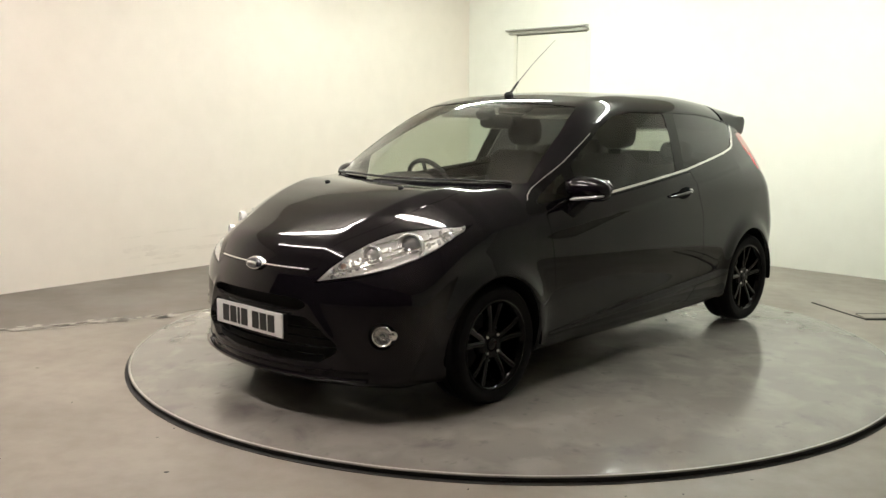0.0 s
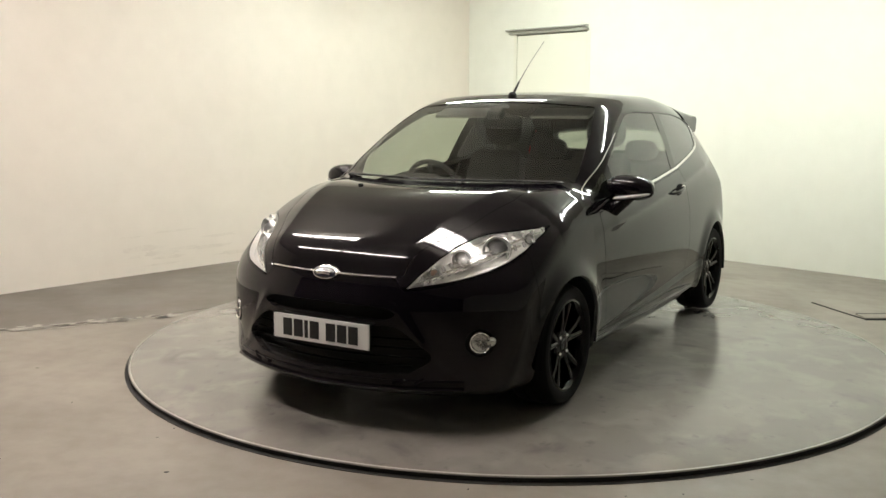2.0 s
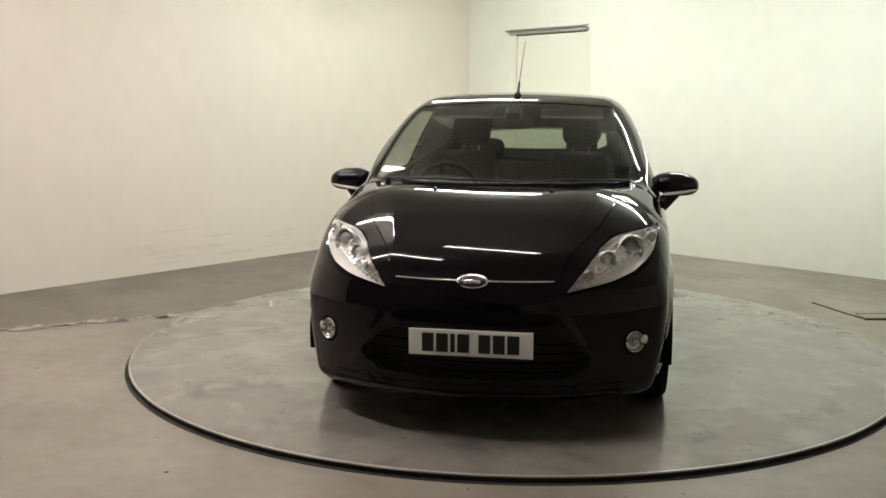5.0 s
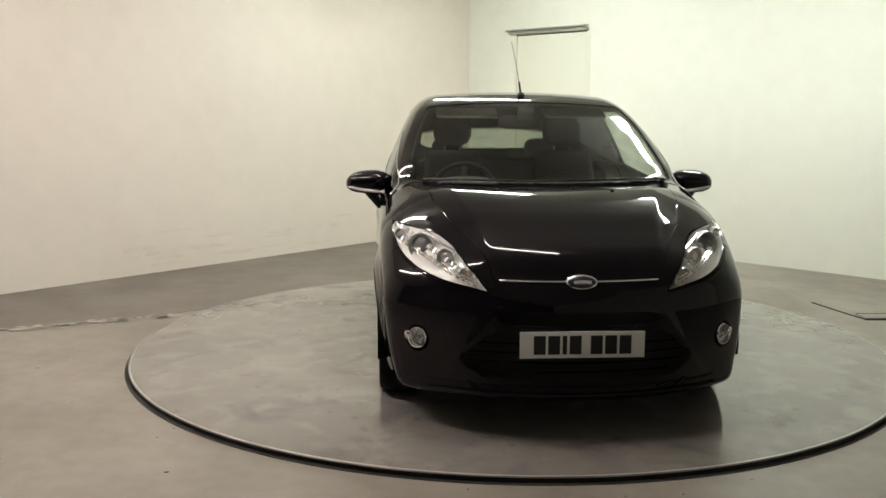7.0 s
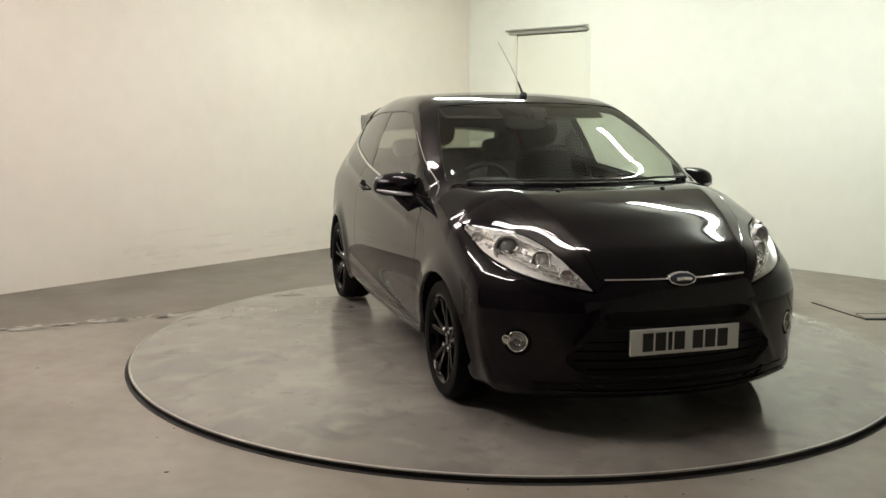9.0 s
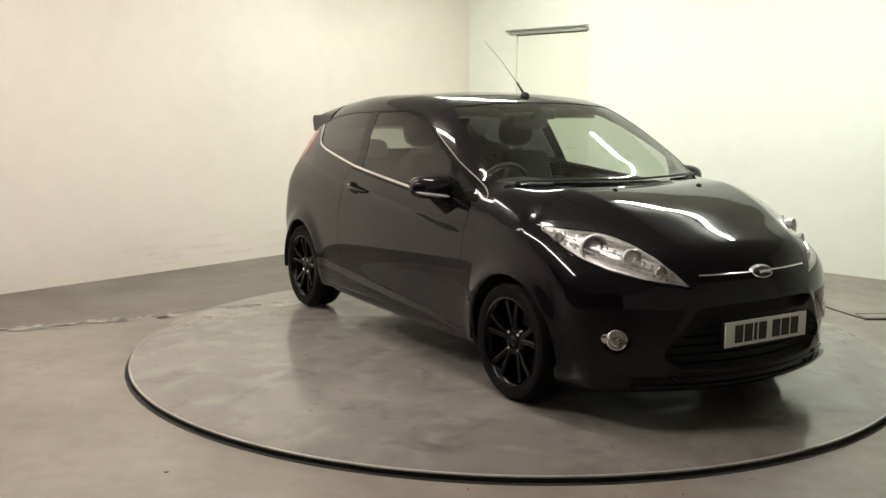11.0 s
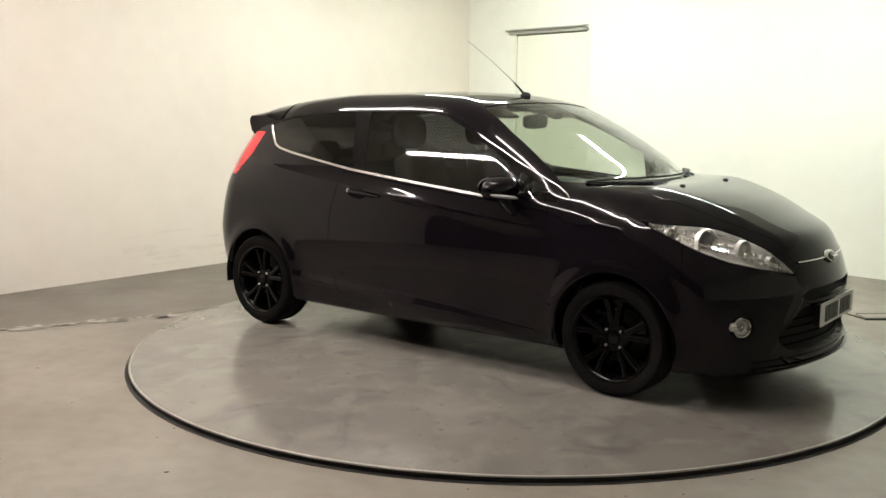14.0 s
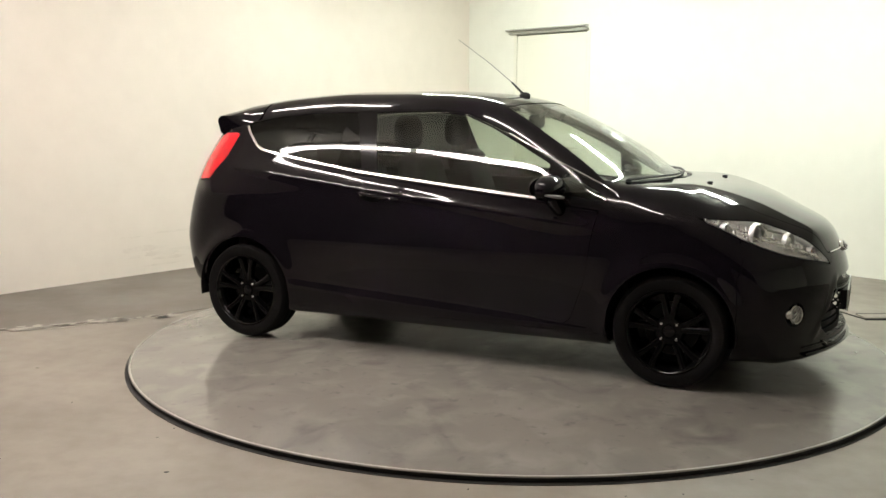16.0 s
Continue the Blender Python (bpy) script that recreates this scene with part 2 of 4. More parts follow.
def wall_door():
    turn = math.degrees(math.atan2(ALONG_RIGHT.y, ALONG_RIGHT.x))
    d = tagged(new("door_1"), "closed off-white flush door with a metal head bar", "door", "", "structure")
    part("leaf", box((0.965, 0.045, 2.265), on_wall(1.23, 1.105, -0.026), (0, 0, turn), 0.003), DOOR_WHITE, d)
    for s in (0.72, 1.74):
        part("jamb", box((0.045, 0.04, 2.28), on_wall(s, 1.11, -0.016), (0, 0, turn), 0.004), DOOR_WHITE, d)
    part("head_bar", box((1.08, 0.05, 0.022), on_wall(1.20, 2.262, 0.022), (0, 0, turn), 0.003), ALU, d, "dull metal head bar")
    part("head_trim", box((1.12, 0.07, 0.016), on_wall(1.18, 2.300, 0.03), (0, 0, turn), 0.003), ALU, d, "dull metal drip strip")
    part("handle", tube([on_wall(1.62, 1.0, -0.02), on_wall(1.62, 1.0, 0.035), on_wall(1.50, 1.0, 0.035)], 0.009), SATIN, d, "brushed lever handle")


def floor_channel():
    """The slot cover that runs off beside the turntable."""
    c = tagged(new("floor_channel"), "steel cover of a floor channel beside the turntable", "floor channel")
    turn = 5.0
    part("cover", box((1.6, 0.13, 0.012), (3.28, 1.02, FLOOR_Z + 0.006), (0, 0, turn), 0.002), FLOOR, c)
    part("slot", box((1.6, 0.022, 0.010), (3.28, 0.935, FLOOR_Z + 0.005), (0, 0, turn)), PIT, c, "dark open slot")
    part("slot", box((1.6, 0.016, 0.010), (3.28, 1.105, FLOOR_Z + 0.005), (0, 0, turn)), PIT, c, "dark open slot")
    part("joint", tube([(2.30, 1.44, FLOOR_Z + 0.003), (2.40, 1.12, FLOOR_Z + 0.003), (2.49, 0.86, FLOOR_Z + 0.003)], 0.0045, 6), PIT, c, "dark joint in the floor")


def batten(a, b, tube_mat, label):
    a, b = Vector(a), Vector(b)
    mid, d = (a + b) / 2, (b - a)
    turn = math.degrees(math.atan2(d.y, d.x))
    t = tagged(new("ceiling_light"), label, "ceiling light", "ceiling lights")
    t.matrix_basis = pose(mid.x, mid.y, ROOM_H, 0, 0, turn)
    part("housing", box((d.length + 0.06, 0.13, 0.05), (0, 0, -0.03), (0, 0, 0), 0.008), WHITE_METAL, t)
    for y in (-0.032, 0.032):
        part("tube", tube([(-d.length / 2, y, -0.075), (d.length / 2, y, -0.075)], 0.019, 12), tube_mat, t, "glowing fluorescent tube")
    for x in (-1, 1):
        part("end_cap", box((0.03, 0.12, 0.05), (x * (d.length / 2 + 0.01), 0, -0.072), (0, 0, 0), 0.004), WHITE_METAL, t)


def patch(bm, centre, a, b, ra, rb, n=14):
    """A thin ragged patch in the plane of two unit vectors."""
    out = a.cross(b).normalized() * 0.0015
    ring = []
    for k in range(n):
        t = 2 * math.pi * k / n
        r = random.uniform(0.55, 1.1)
        ring.append(bm.verts.new(centre + a * (math.cos(t) * ra * r) + b * (math.sin(t) * rb * r) + out))
    bm.faces.new(ring)


def wear():
    random.seed(7)
    X, Y = Vector((1, 0, 0)), Vector((0, 1, 0))
    bm = bmesh.new()
    p0, p1 = Vector((-3.75, -0.20, FLOOR_Z + 0.0045)), Vector((-2.30, 0.62, FLOOR_Z + 0.0045))
    d = (p1 - p0).normalized()
    side = Vector((-d.y, d.x, 0))
    for _ in range(60):
        k = random.random() ** 0.6
        c = p0.lerp(p1, k) + side * random.gauss(-0.02, 0.035)
        patch(bm, c, d, side, random.uniform(0.02, 0.10), random.uniform(0.008, 0.032))
    tagged(part("worn_paint", bm, FLAKE), "pale flaked paint along the edge of the floor strip", "paint", "", "stuff")
    bm = bmesh.new()
    for _ in range(26):
        a = random.uniform(math.pi * 1.02, math.pi * 1.75)
        r = random.uniform(DISC_R + 0.03, DISC_R + 0.5) if random.random() < 0.7 else random.uniform(DISC_R + 0.3, DISC_R + 1.2)
        c = Vector((r * math.cos(a), r * math.sin(a), FLOOR_Z + 0.0005))
        patch(bm, c, X, Y, random.uniform(0.004, 0.016), random.uniform(0.004, 0.012), 8)
    tagged(part("floor_grit", bm, PIT), "dark grit and specks scattered on the floor", "dirt", "", "stuff")
    bm = bmesh.new()
    n = -out_from(CORNER, FAR_L)
    for _ in range(22):
        s = random.uniform(1.9, 4.6)
        c = CORNER + ALONG_LEFT * s + n * 0.0008
        c = Vector((c.x, c.y, FLOOR_Z + abs(random.gauss(0.0, 0.16)) + 0.05))
        patch(bm, c, ALONG_LEFT.normalized(), Vector((0, 0, -1)) if ALONG_LEFT.cross(Vector((0, 0, -1))).dot(n) > 0 else Vector((0, 0, 1)), random.uniform(0.06, 0.30), random.uniform(0.008, 0.03), 18)
    tagged(part("wall_scuff", bm, SCUFF), "faint grey scuff marks at the foot of the wall", "scuff", "", "stuff")


DISC_R, CAMBER = 2.23, 0.041


def turntable():
    t = tagged(new("turntable"), "round grey painted turntable with a worn steel edge", "turntable")
    edge = DISC_R - 0.012
    camber = [(edge * k / 24, CAMBER * (1 - (k / 24) ** 5)) for k in range(25)]
    part("plate", lathe([(0, -0.012), *camber, (edge, -0.012)], 160, "z"), DISC, t, smooth=True, angle=0.9)
    part("edge_ring", lathe([(DISC_R - 0.012, -0.012), (DISC_R - 0.012, 0.0005), (DISC_R - 0.002, 0.0005), (DISC_R, -0.001), (DISC_R, -0.007), (DISC_R - 0.006, -0.008)], 160, "z"), RIM_STEEL, t, "thin worn steel edge")
    part("skirt", lathe([(DISC_R - 0.008, FLOOR_Z + 0.002), (DISC_R - 0.008, -0.007)], 160, "z"), PIT, t, "dark gap under the edge")
    return t


def pit_ring():
    tagged(part("turntable_gap", lathe([(DISC_R - 0.06, FLOOR_Z + 0.003), (DISC_R + 0.02, FLOOR_Z + 0.003), (DISC_R + 0.02, FLOOR_Z + 0.0005)], 160, "z"), PIT),
           "dark circular gap in the floor round the turntable", "floor gap", "", "structure")


room()
wall_door()
floor_channel()
pit_ring()
wear()
batten((-2.75, 0.85, 0), (-1.55, -0.18, 0), GLOW_WARM, "twin fluorescent batten with warm white tubes")
batten((-0.75, -0.87, 0), (0.45, -1.90, 0), GLOW_WARM, "twin fluorescent batten with warm white tubes")
batten((-3.73, -0.81, 0), (-2.53, -1.84, 0), GLOW_WARM, "twin fluorescent batten with warm white tubes")
batten((-2.47, -1.89, 0), (-1.29, -2.91, 0), GLOW_WARM, "twin fluorescent batten with warm white tubes")
batten((-0.95, 3.40, 0), (0.25, 2.37, 0), GLOW_COOL, "twin fluorescent batten with cool white tubes")
batten((1.25, 1.51, 0), (2.45, 0.48, 0), GLOW_COOL, "twin fluorescent batten with cool white tubes")
TABLE = turntable()


# ---- the car ----
def curve(knots):
    """A smooth curve through (x, value) knots, as a function of an array."""
    kx = np.array([k[0] for k in knots], float)
    ky = np.array([k[1] for k in knots], float)
    o = np.argsort(kx)
    kx, ky = kx[o], ky[o]
    h = np.diff(kx)
    d = np.diff(ky) / h
    m = np.zeros(len(kx))
    m[0], m[-1] = d[0], d[-1]
    for i in range(1, len(kx) - 1):
        if d[i - 1] * d[i] > 0:
            w1, w2 = 2 * h[i] + h[i - 1], h[i] + 2 * h[i - 1]
            m[i] = (w1 + w2) / (w1 / d[i - 1] + w2 / d[i])

    def f(x):
        x = np.clip(np.asarray(x, float), kx[0], kx[-1])
        i = np.clip(np.searchsorted(kx, x) - 1, 0, len(kx) - 2)
        t = (x - kx[i]) / h[i]
        return ((1 + 2 * t) * (1 - t) ** 2 * ky[i] + t * (1 - t) ** 2 * h[i] * m[i]
                + t * t * (3 - 2 * t) * ky[i + 1] + t * t * (t - 1) * h[i] * m[i + 1])
    return f


def smooth_max(a, b, k):
    h = np.maximum(k - np.abs(a - b), 0) / k
    return np.maximum(a, b) + h * h * k / 4


# Body curves, in the car's space: x forward from mid wheelbase, z from the ground.
CENTRE = curve([(-2.1, 1.30), (-1.75, 1.385), (-1.5, 1.43), (-1.1, 1.488), (-0.65, 1.515), (-0.25, 1.516), (0.1, 1.50),
                (0.3, 1.466), (0.45, 1.418), (0.65, 1.335), (0.85, 1.23), (1.0, 1.14), (1.12, 1.055), (1.2, 1.036), (1.35, 1.024), (1.5, 0.997),
                (1.65, 0.952), (1.8, 0.885), (1.9, 0.838), (1.96, 0.805), (2.02, 0.765), (2.12, 0.68), (2.3, 0.4)])
BOW = curve([(-2, 0.05), (-0.3, 0.0), (0.3, 0.2), (0.6, 0.36), (1.0, 0.42), (1.3, 0.18), (1.7, 0.18), (2.0, 0.3)])
CROWN = curve([(-2, 0.14), (-0.5, 0.10), (0.3, 0.08), (0.8, 0.04), (1.15, 0.0), (1.35, -0.03), (1.6, 0.02), (1.8, 0.08), (2.0, 0.12)])
SIDE = curve([(0.1, 0.77), (0.2, 0.80), (0.35, 0.838), (0.5, 0.855), (0.65, 0.86), (0.8, 0.853), (0.92, 0.836), (1.0, 0.812), (1.07, 0.7865),
              (1.14, 0.7600), (1.2, 0.7360), (1.28, 0.7010), (1.38, 0.6520), (1.5, 0.585)])
TAPER = curve([(-2.0, 0.875), (-1.7, 0.93), (-1.3, 0.963), (-0.8, 0.984), (0, 1.0), (0.9, 0.985), (1.3, 0.975), (1.6, 0.955), (2.1, 0.9)])
PINCH = curve([(-2.0, 0.16), (-1.6, 0.10), (-1.2, 0.05), (-0.6, 0.012), (0, 0.0), (0.5, 0.0), (0.8, 0.015), (1.2, 0.05)])
NOSE = curve([(0.05, 1.97), (0.15, 2.02), (0.22, 2.06), (0.3, 2.055), (0.45, 2.062), (0.56, 2.06), (0.66, 2.035), (0.74, 1.995), (0.9, 1.93), (1.2, 1.9)])
TAIL = curve([(0.1, -1.70), (0.25, -1.78), (0.5, -1.868), (0.62, -1.88), (0.75, -1.86), (0.9, -1.82), (1.05, -1.775), (1.2, -1.70), (1.36, -1.60), (1.5, -1.45)])
WHEELS = ((1.272, 0.327), (-1.252, 0.334))
WHEEL_R = 0.284


def crease(x):
    return 0.914 - 0.108 * x


def body(x, y, z):
    """Below zero inside the body shell, zero on it."""
    y = np.abs(y)
    xe = x + BOW(x) * y * y
    top = z - CENTRE(xe) + CROWN(x) * y * y
    hinge = y - np.clip(0.36 + 0.24 * (1.9 - x), 0.36, 0.6)
    fall = (hinge + np.sqrt(hinge * hinge + 0.00005)) / 2
    top = top + (0.27 * fall + 0.42 * fall * fall) * np.clip((x - 1.05) / 0.3, 0, 1)
    top = top / np.sqrt(1 + 0.35 * np.exp(-((x - 0.75) / 0.45) ** 2))
    w = SIDE(z) * TAPER(x) - PINCH(x) * np.clip((z - 0.9) / 0.4, 0, 1.3)
    d = z - crease(x)
    fade = np.clip((1.0 - x) / 0.3, 0, 1) * np.clip((x + 1.5) / 0.3, 0, 1)
    w = w + 0.013 * np.exp(-(np.sqrt(d * d + 0.00015) - 0.012) / 0.028) * fade - 0.012 * np.exp(-((z - 0.42) / 0.1) ** 2) * np.exp(-(x / 0.75) ** 4)
    w = w + 0.013 / (1 + np.exp(-(0.350 - 0.06 * x - z) / 0.009)) * np.clip((1.0 - np.abs(x)) / 0.15, 0, 1)
    for wx, wz in WHEELS:
        r = np.hypot(x - wx, z - wz)
        w = w + 0.022 * np.exp(-(np.maximum(r - 0.318, 0) / 0.06) ** 2)
    w = w - 0.38 * np.clip(z - 0.86, 0, 0.3) * np.clip((x - 0.9) / 0.35, 0, 1)
    side = y - w
    front = x - NOSE(z) + 0.42 * y ** 2 + 0.25 * y ** 6
    d = ((z - 0.56) * 0.18 + (y - 0.36) * 0.26) / 0.316
    front = front - 0.007 * np.exp(-(d / 0.022) ** 2) * np.clip((z - 0.27) / 0.04, 0, 1) * np.clip((0.60 - z) / 0.04, 0, 1)
    rear = TAIL(z) + 0.14 * y ** 2 + 0.38 * y ** 6 - x
    f = smooth_max(side, top, 0.105)
    f = smooth_max(f, front, 0.035)
    f = smooth_max(f, rear, 0.12)
    floor = 0.188 + 0.027 * np.clip((1.5 - x) / 0.1, 0, 1) + 0.115 * np.clip((-1.3 - x) / 0.2, 0, 1) - z
    return smooth_max(f, floor, 0.05)


def inside_of(points):
    """The signed distance to a closed outline, below zero inside."""
    p = np.array(points, float)
    q = np.roll(p, -1, axis=0)

    def f(a, b):
        best, odd = np.full(a.shape, 9.0), np.zeros(a.shape, bool)
        for (x0, y0), (x1, y1) in zip(p, q):
            dx, dy = x1 - x0, y1 - y0
            t = np.clip(((a - x0) * dx + (b - y0) * dy) / (dx * dx + dy * dy), 0, 1)
            best = np.minimum(best, np.hypot(a - x0 - t * dx, b - y0 - t * dy))
            if y0 != y1:
                odd ^= ((y0 > b) != (y1 > b)) & (a < dx * (b - y0) / dy + x0)
        return np.where(odd, -best, best)
    return f


class Shell:
    """One half of the body's skin, cut into panels along smooth lines."""

    def __init__(self, nx=430, nv=150):
        u = np.linspace(-0.999, 0.999, nx)
        v = np.concatenate([np.linspace(-90, -50, 14, endpoint=False), np.linspace(-50, 90, nv - 14)])
        uu, vv = np.meshgrid(u, np.radians(v), indexing="ij")
        xo = 0.07 + 1.25 * uu
        zo = 0.62 - 0.17 * np.clip(uu, 0, 1) ** 3
        al = np.radians(90) * np.sign(uu) * np.abs(uu) ** 3
        dx, dy, dz = np.sin(al), np.cos(al) * np.cos(vv), np.cos(al) * np.sin(vv)
        lo, hi = np.zeros_like(xo), np.full_like(xo, 2.2)
        for _ in range(40):
            mid = (lo + hi) / 2
            f = body(xo + dx * mid, dy * mid, zo + dz * mid)
            lo, hi = np.where(f < 0, mid, lo), np.where(f < 0, hi, mid)
        p = np.stack([xo + dx * lo, np.maximum(dy * lo, 0), zo + dz * lo], -1).reshape(-1, 3)
        h = 2e-3
        g = np.stack([body(*(p + e).T) - body(*(p - e).T) for e in np.eye(3) * h], -1)
        g[p[:, 1] < 1e-6, 1] = 0
        self.v = p
        self.n = g / np.linalg.norm(g, axis=1, keepdims=True)
        i = np.arange(nx - 1)[:, None] * nv + np.arange(nv - 1)[None]
        self.faces = [tuple(f) for f in np.stack([i, i + 1, i + nv + 1, i + nv], -1).reshape(-1, 4)]

    def cut(self, faces, field, level=0.0):
        """Splits faces where the field crosses the level: those below it, those above."""
        f = field(*self.v.T) - level
        f = np.where(np.abs(f) < 1e-7, 1e-7, f)
        below, above, fresh, fresh_n, seen = [], [], [], [], {}
        start = len(self.v)
        sign = f < 0
        for face in faces:
            s = [sign[i] for i in face]
            if all(s):
                below.append(face)
            elif not any(s):
                above.append(face)
            else:
                lows, highs = [], []
                for a, b in zip(face, face[1:] + face[:1]):
                    (lows if sign[a] else highs).append(a)
                    if sign[a] != sign[b]:
                        key = (a, b) if a < b else (b, a)
                        if key not in seen:
                            i, j = key
                            t = f[i] / (f[i] - f[j])
                            fresh.append(self.v[i] + (self.v[j] - self.v[i]) * t)
                            m = self.n[i] + (self.n[j] - self.n[i]) * t
                            fresh_n.append(m / np.linalg.norm(m))
                            seen[key] = start + len(fresh) - 1
                        lows.append(seen[key])
                        highs.append(seen[key])
                if len(set(lows)) > 2:
                    below.append(tuple(lows))
                if len(set(highs)) > 2:
                    above.append(tuple(highs))
        if fresh:
            self.v, self.n = np.vstack([self.v, fresh]), np.vstack([self.n, fresh_n])
        return below, above

    def islands(self, faces, least=12):
        """The faces in connected groups."""
        root = {}

        def find(i):
            while root.setdefault(i, i) != i:
                root[i] = root[root[i]]
                i = root[i]
            return i
        for f in faces:
            for i in f[1:]:
                root[find(i)] = find(f[0])
        groups = {}
        for f in faces:
            groups.setdefault(find(f[0]), []).append(f)
        return [g for g in groups.values() if len(g) >= least]

    def build(self, name, faces, mat, parent, label="", halves=(1, -1), sink=0.0, rim=0.0, push=None):
        """A mesh of these faces on the given sides. sink: set in along the normal; rim: edges folded in by that much."""
        ids = sorted({i for f in faces for i in f})
        at = {i: k for k, i in enumerate(ids)}
        v0, n0 = self.v[ids] - self.n[ids] * sink, self.n[ids]
        if push is not None:
            v0 = v0 + np.array(push)
        fs = [tuple(at[i] for i in f) for f in faces]
        border = []
        if rim:
            count = {}
            for f in fs:
                for a, b in zip(f, f[1:] + f[:1]):
                    k = (min(a, b), max(a, b))
                    count[k] = None if k in count else (a, b)
            border = [e for e in count.values() if e and not (v0[e[0], 1] < 1e-4 and v0[e[1], 1] < 1e-4)]
        verts, normals, out = [], [], []
        for s in halves:
            k = len(verts)
            flip = np.array([1, s, 1])
            verts += list(v0 * flip)
            normals += list(n0 * flip)
            out += [tuple(i + k for i in (f if s > 0 else f[::-1])) for f in fs]
            if border:
                inner, base = {}, len(verts)
                for e in border:
                    for i in e:
                        if i not in inner:
                            inner[i] = base + len(inner)
                for i in inner:
                    verts.append((v0[i] - n0[i] * rim) * flip)
                    normals.append(n0[i] * flip)
                for a, b in border:
                    q = (b + k, a + k, inner[a], inner[b])
                    out.append(q if s > 0 else q[::-1])
        return raw(name, verts, out, mat, parent, label, normals)


def surface_x(y, z, lo=1.0, hi=2.4):
    """Where the nose stands at a width and height."""
    for _ in range(40):
        mid = (lo + hi) / 2
        if body(np.array([mid]), np.array([y]), np.array([z]))[0] < 0:
            lo = mid
        else:
            hi = mid
    return lo


def surface_y(x, z, lo=0.0, hi=1.2):
    for _ in range(40):
        mid = (lo + hi) / 2
        if body(np.array([x]), np.array([mid]), np.array([z]))[0] < 0:
            lo = mid
        else:
            hi = mid
    return lo


def surface_z(x, y, lo=0.6, hi=1.8):
    for _ in range(40):
        mid = (lo + hi) / 2
        if body(np.array([x]), np.array([y]), np.array([mid]))[0] < 0:
            lo = mid
        else:
            hi = mid
    return lo


def wheel(car, x, z, side):
    """A tyre on a black twin-spoke rim with four studs; its outer face looks to +y."""
    w = new("wheel")
    w.parent = car
    w.matrix_basis = pose(x, side * 0.735, z, 0, 0, 0 if side > 0 else 180)
    r, rr = WHEEL_R, 0.208
    part("tyre", lathe([(rr - 0.008, -0.085), (rr + 0.012, -0.098), (0.245, -0.104), (0.265, -0.100), (r - 0.008, -0.088), (r, -0.065), (r, -0.030), (r - 0.006, -0.028), (r - 0.006, -0.022), (r, -0.020), (r, 0.020), (r - 0.006, 0.022), (r - 0.006, 0.028),
                        (r, 0.030), (r, 0.065), (r - 0.008, 0.088), (0.265, 0.100), (0.245, 0.104), (rr + 0.012, 0.098), (rr - 0.008, 0.088)], 72), TYRE, w, smooth=True)
    rim = part("rim", lathe([(rr - 0.006, -0.085), (rr + 0.002, 0.088), (rr + 0.006, 0.097), (rr - 0.002, 0.099), (rr - 0.012, 0.090), (rr - 0.022, 0.06), (rr - 0.03, -0.03), (0.10, -0.05), (0, -0.05)], 64), RIM, w, "gloss black alloy rim", smooth=True)
    for k in range(5):
        for d in (-11, 11):
            a, b = math.radians(72 * k + 90 + d * 0.75), math.radians(72 * k + 90 + d * 1.15)
            bm = bmesh.new()
            ra, rb = [], []
            for rad, ang, wide, y0, y1 in ((0.055, a, 0.020, 0.035, 0.068), (0.14, (a + b) / 2, 0.017, 0.045, 0.082), (rr - 0.006, b, 0.022, 0.05, 0.088)):
                c, s = math.cos(ang), math.sin(ang)
                ring = [bm.verts.new((rad * c - t * s, h, rad * s + t * c)) for t, h in ((-wide, y0), (-wide * 0.75, y1 - 0.004), (-wide * 0.4, y1), (wide * 0.4, y1), (wide * 0.75, y1 - 0.004), (wide, y0))]
                if rb:
                    for i in range(6):
                        bm.faces.new((rb[i], rb[(i + 1) % 6], ring[(i + 1) % 6], ring[i]))
                else:
                    bm.faces.new(ring[::-1])
                rb = ring
            bm.faces.new(rb)
            part("spoke", bm, RIM, rim, smooth=True)
    part("hub", lathe([(0.078, 0.02), (0.076, 0.055), (0.066, 0.066), (0.036, 0.068), (0.032, 0.062), (0, 0.062)], 40), RIM, rim, smooth=True)
    part("centre_cap", lathe([(0.030, 0.060), (0.029, 0.069), (0.02, 0.072), (0, 0.073)], 32), GLOSS_TRIM, w, smooth=True)
    for k in range(4):
        a = math.radians(45 + 90 * k)
        bm = lathe([(0.0095, 0.05), (0.0095, 0.072), (0.006, 0.077), (0, 0.077)], 6)
        bmesh.ops.translate(bm, vec=(0.054 * math.cos(a), 0, 0.054 * math.sin(a)), verts=bm.verts)
        part("wheel_nut", bm, SATIN, w, "bright wheel nut")
    part("brake_disc", lathe([(0.0, -0.012), (0.135, -0.012), (0.135, -0.03), (0, -0.03)], 40), PIT, w)


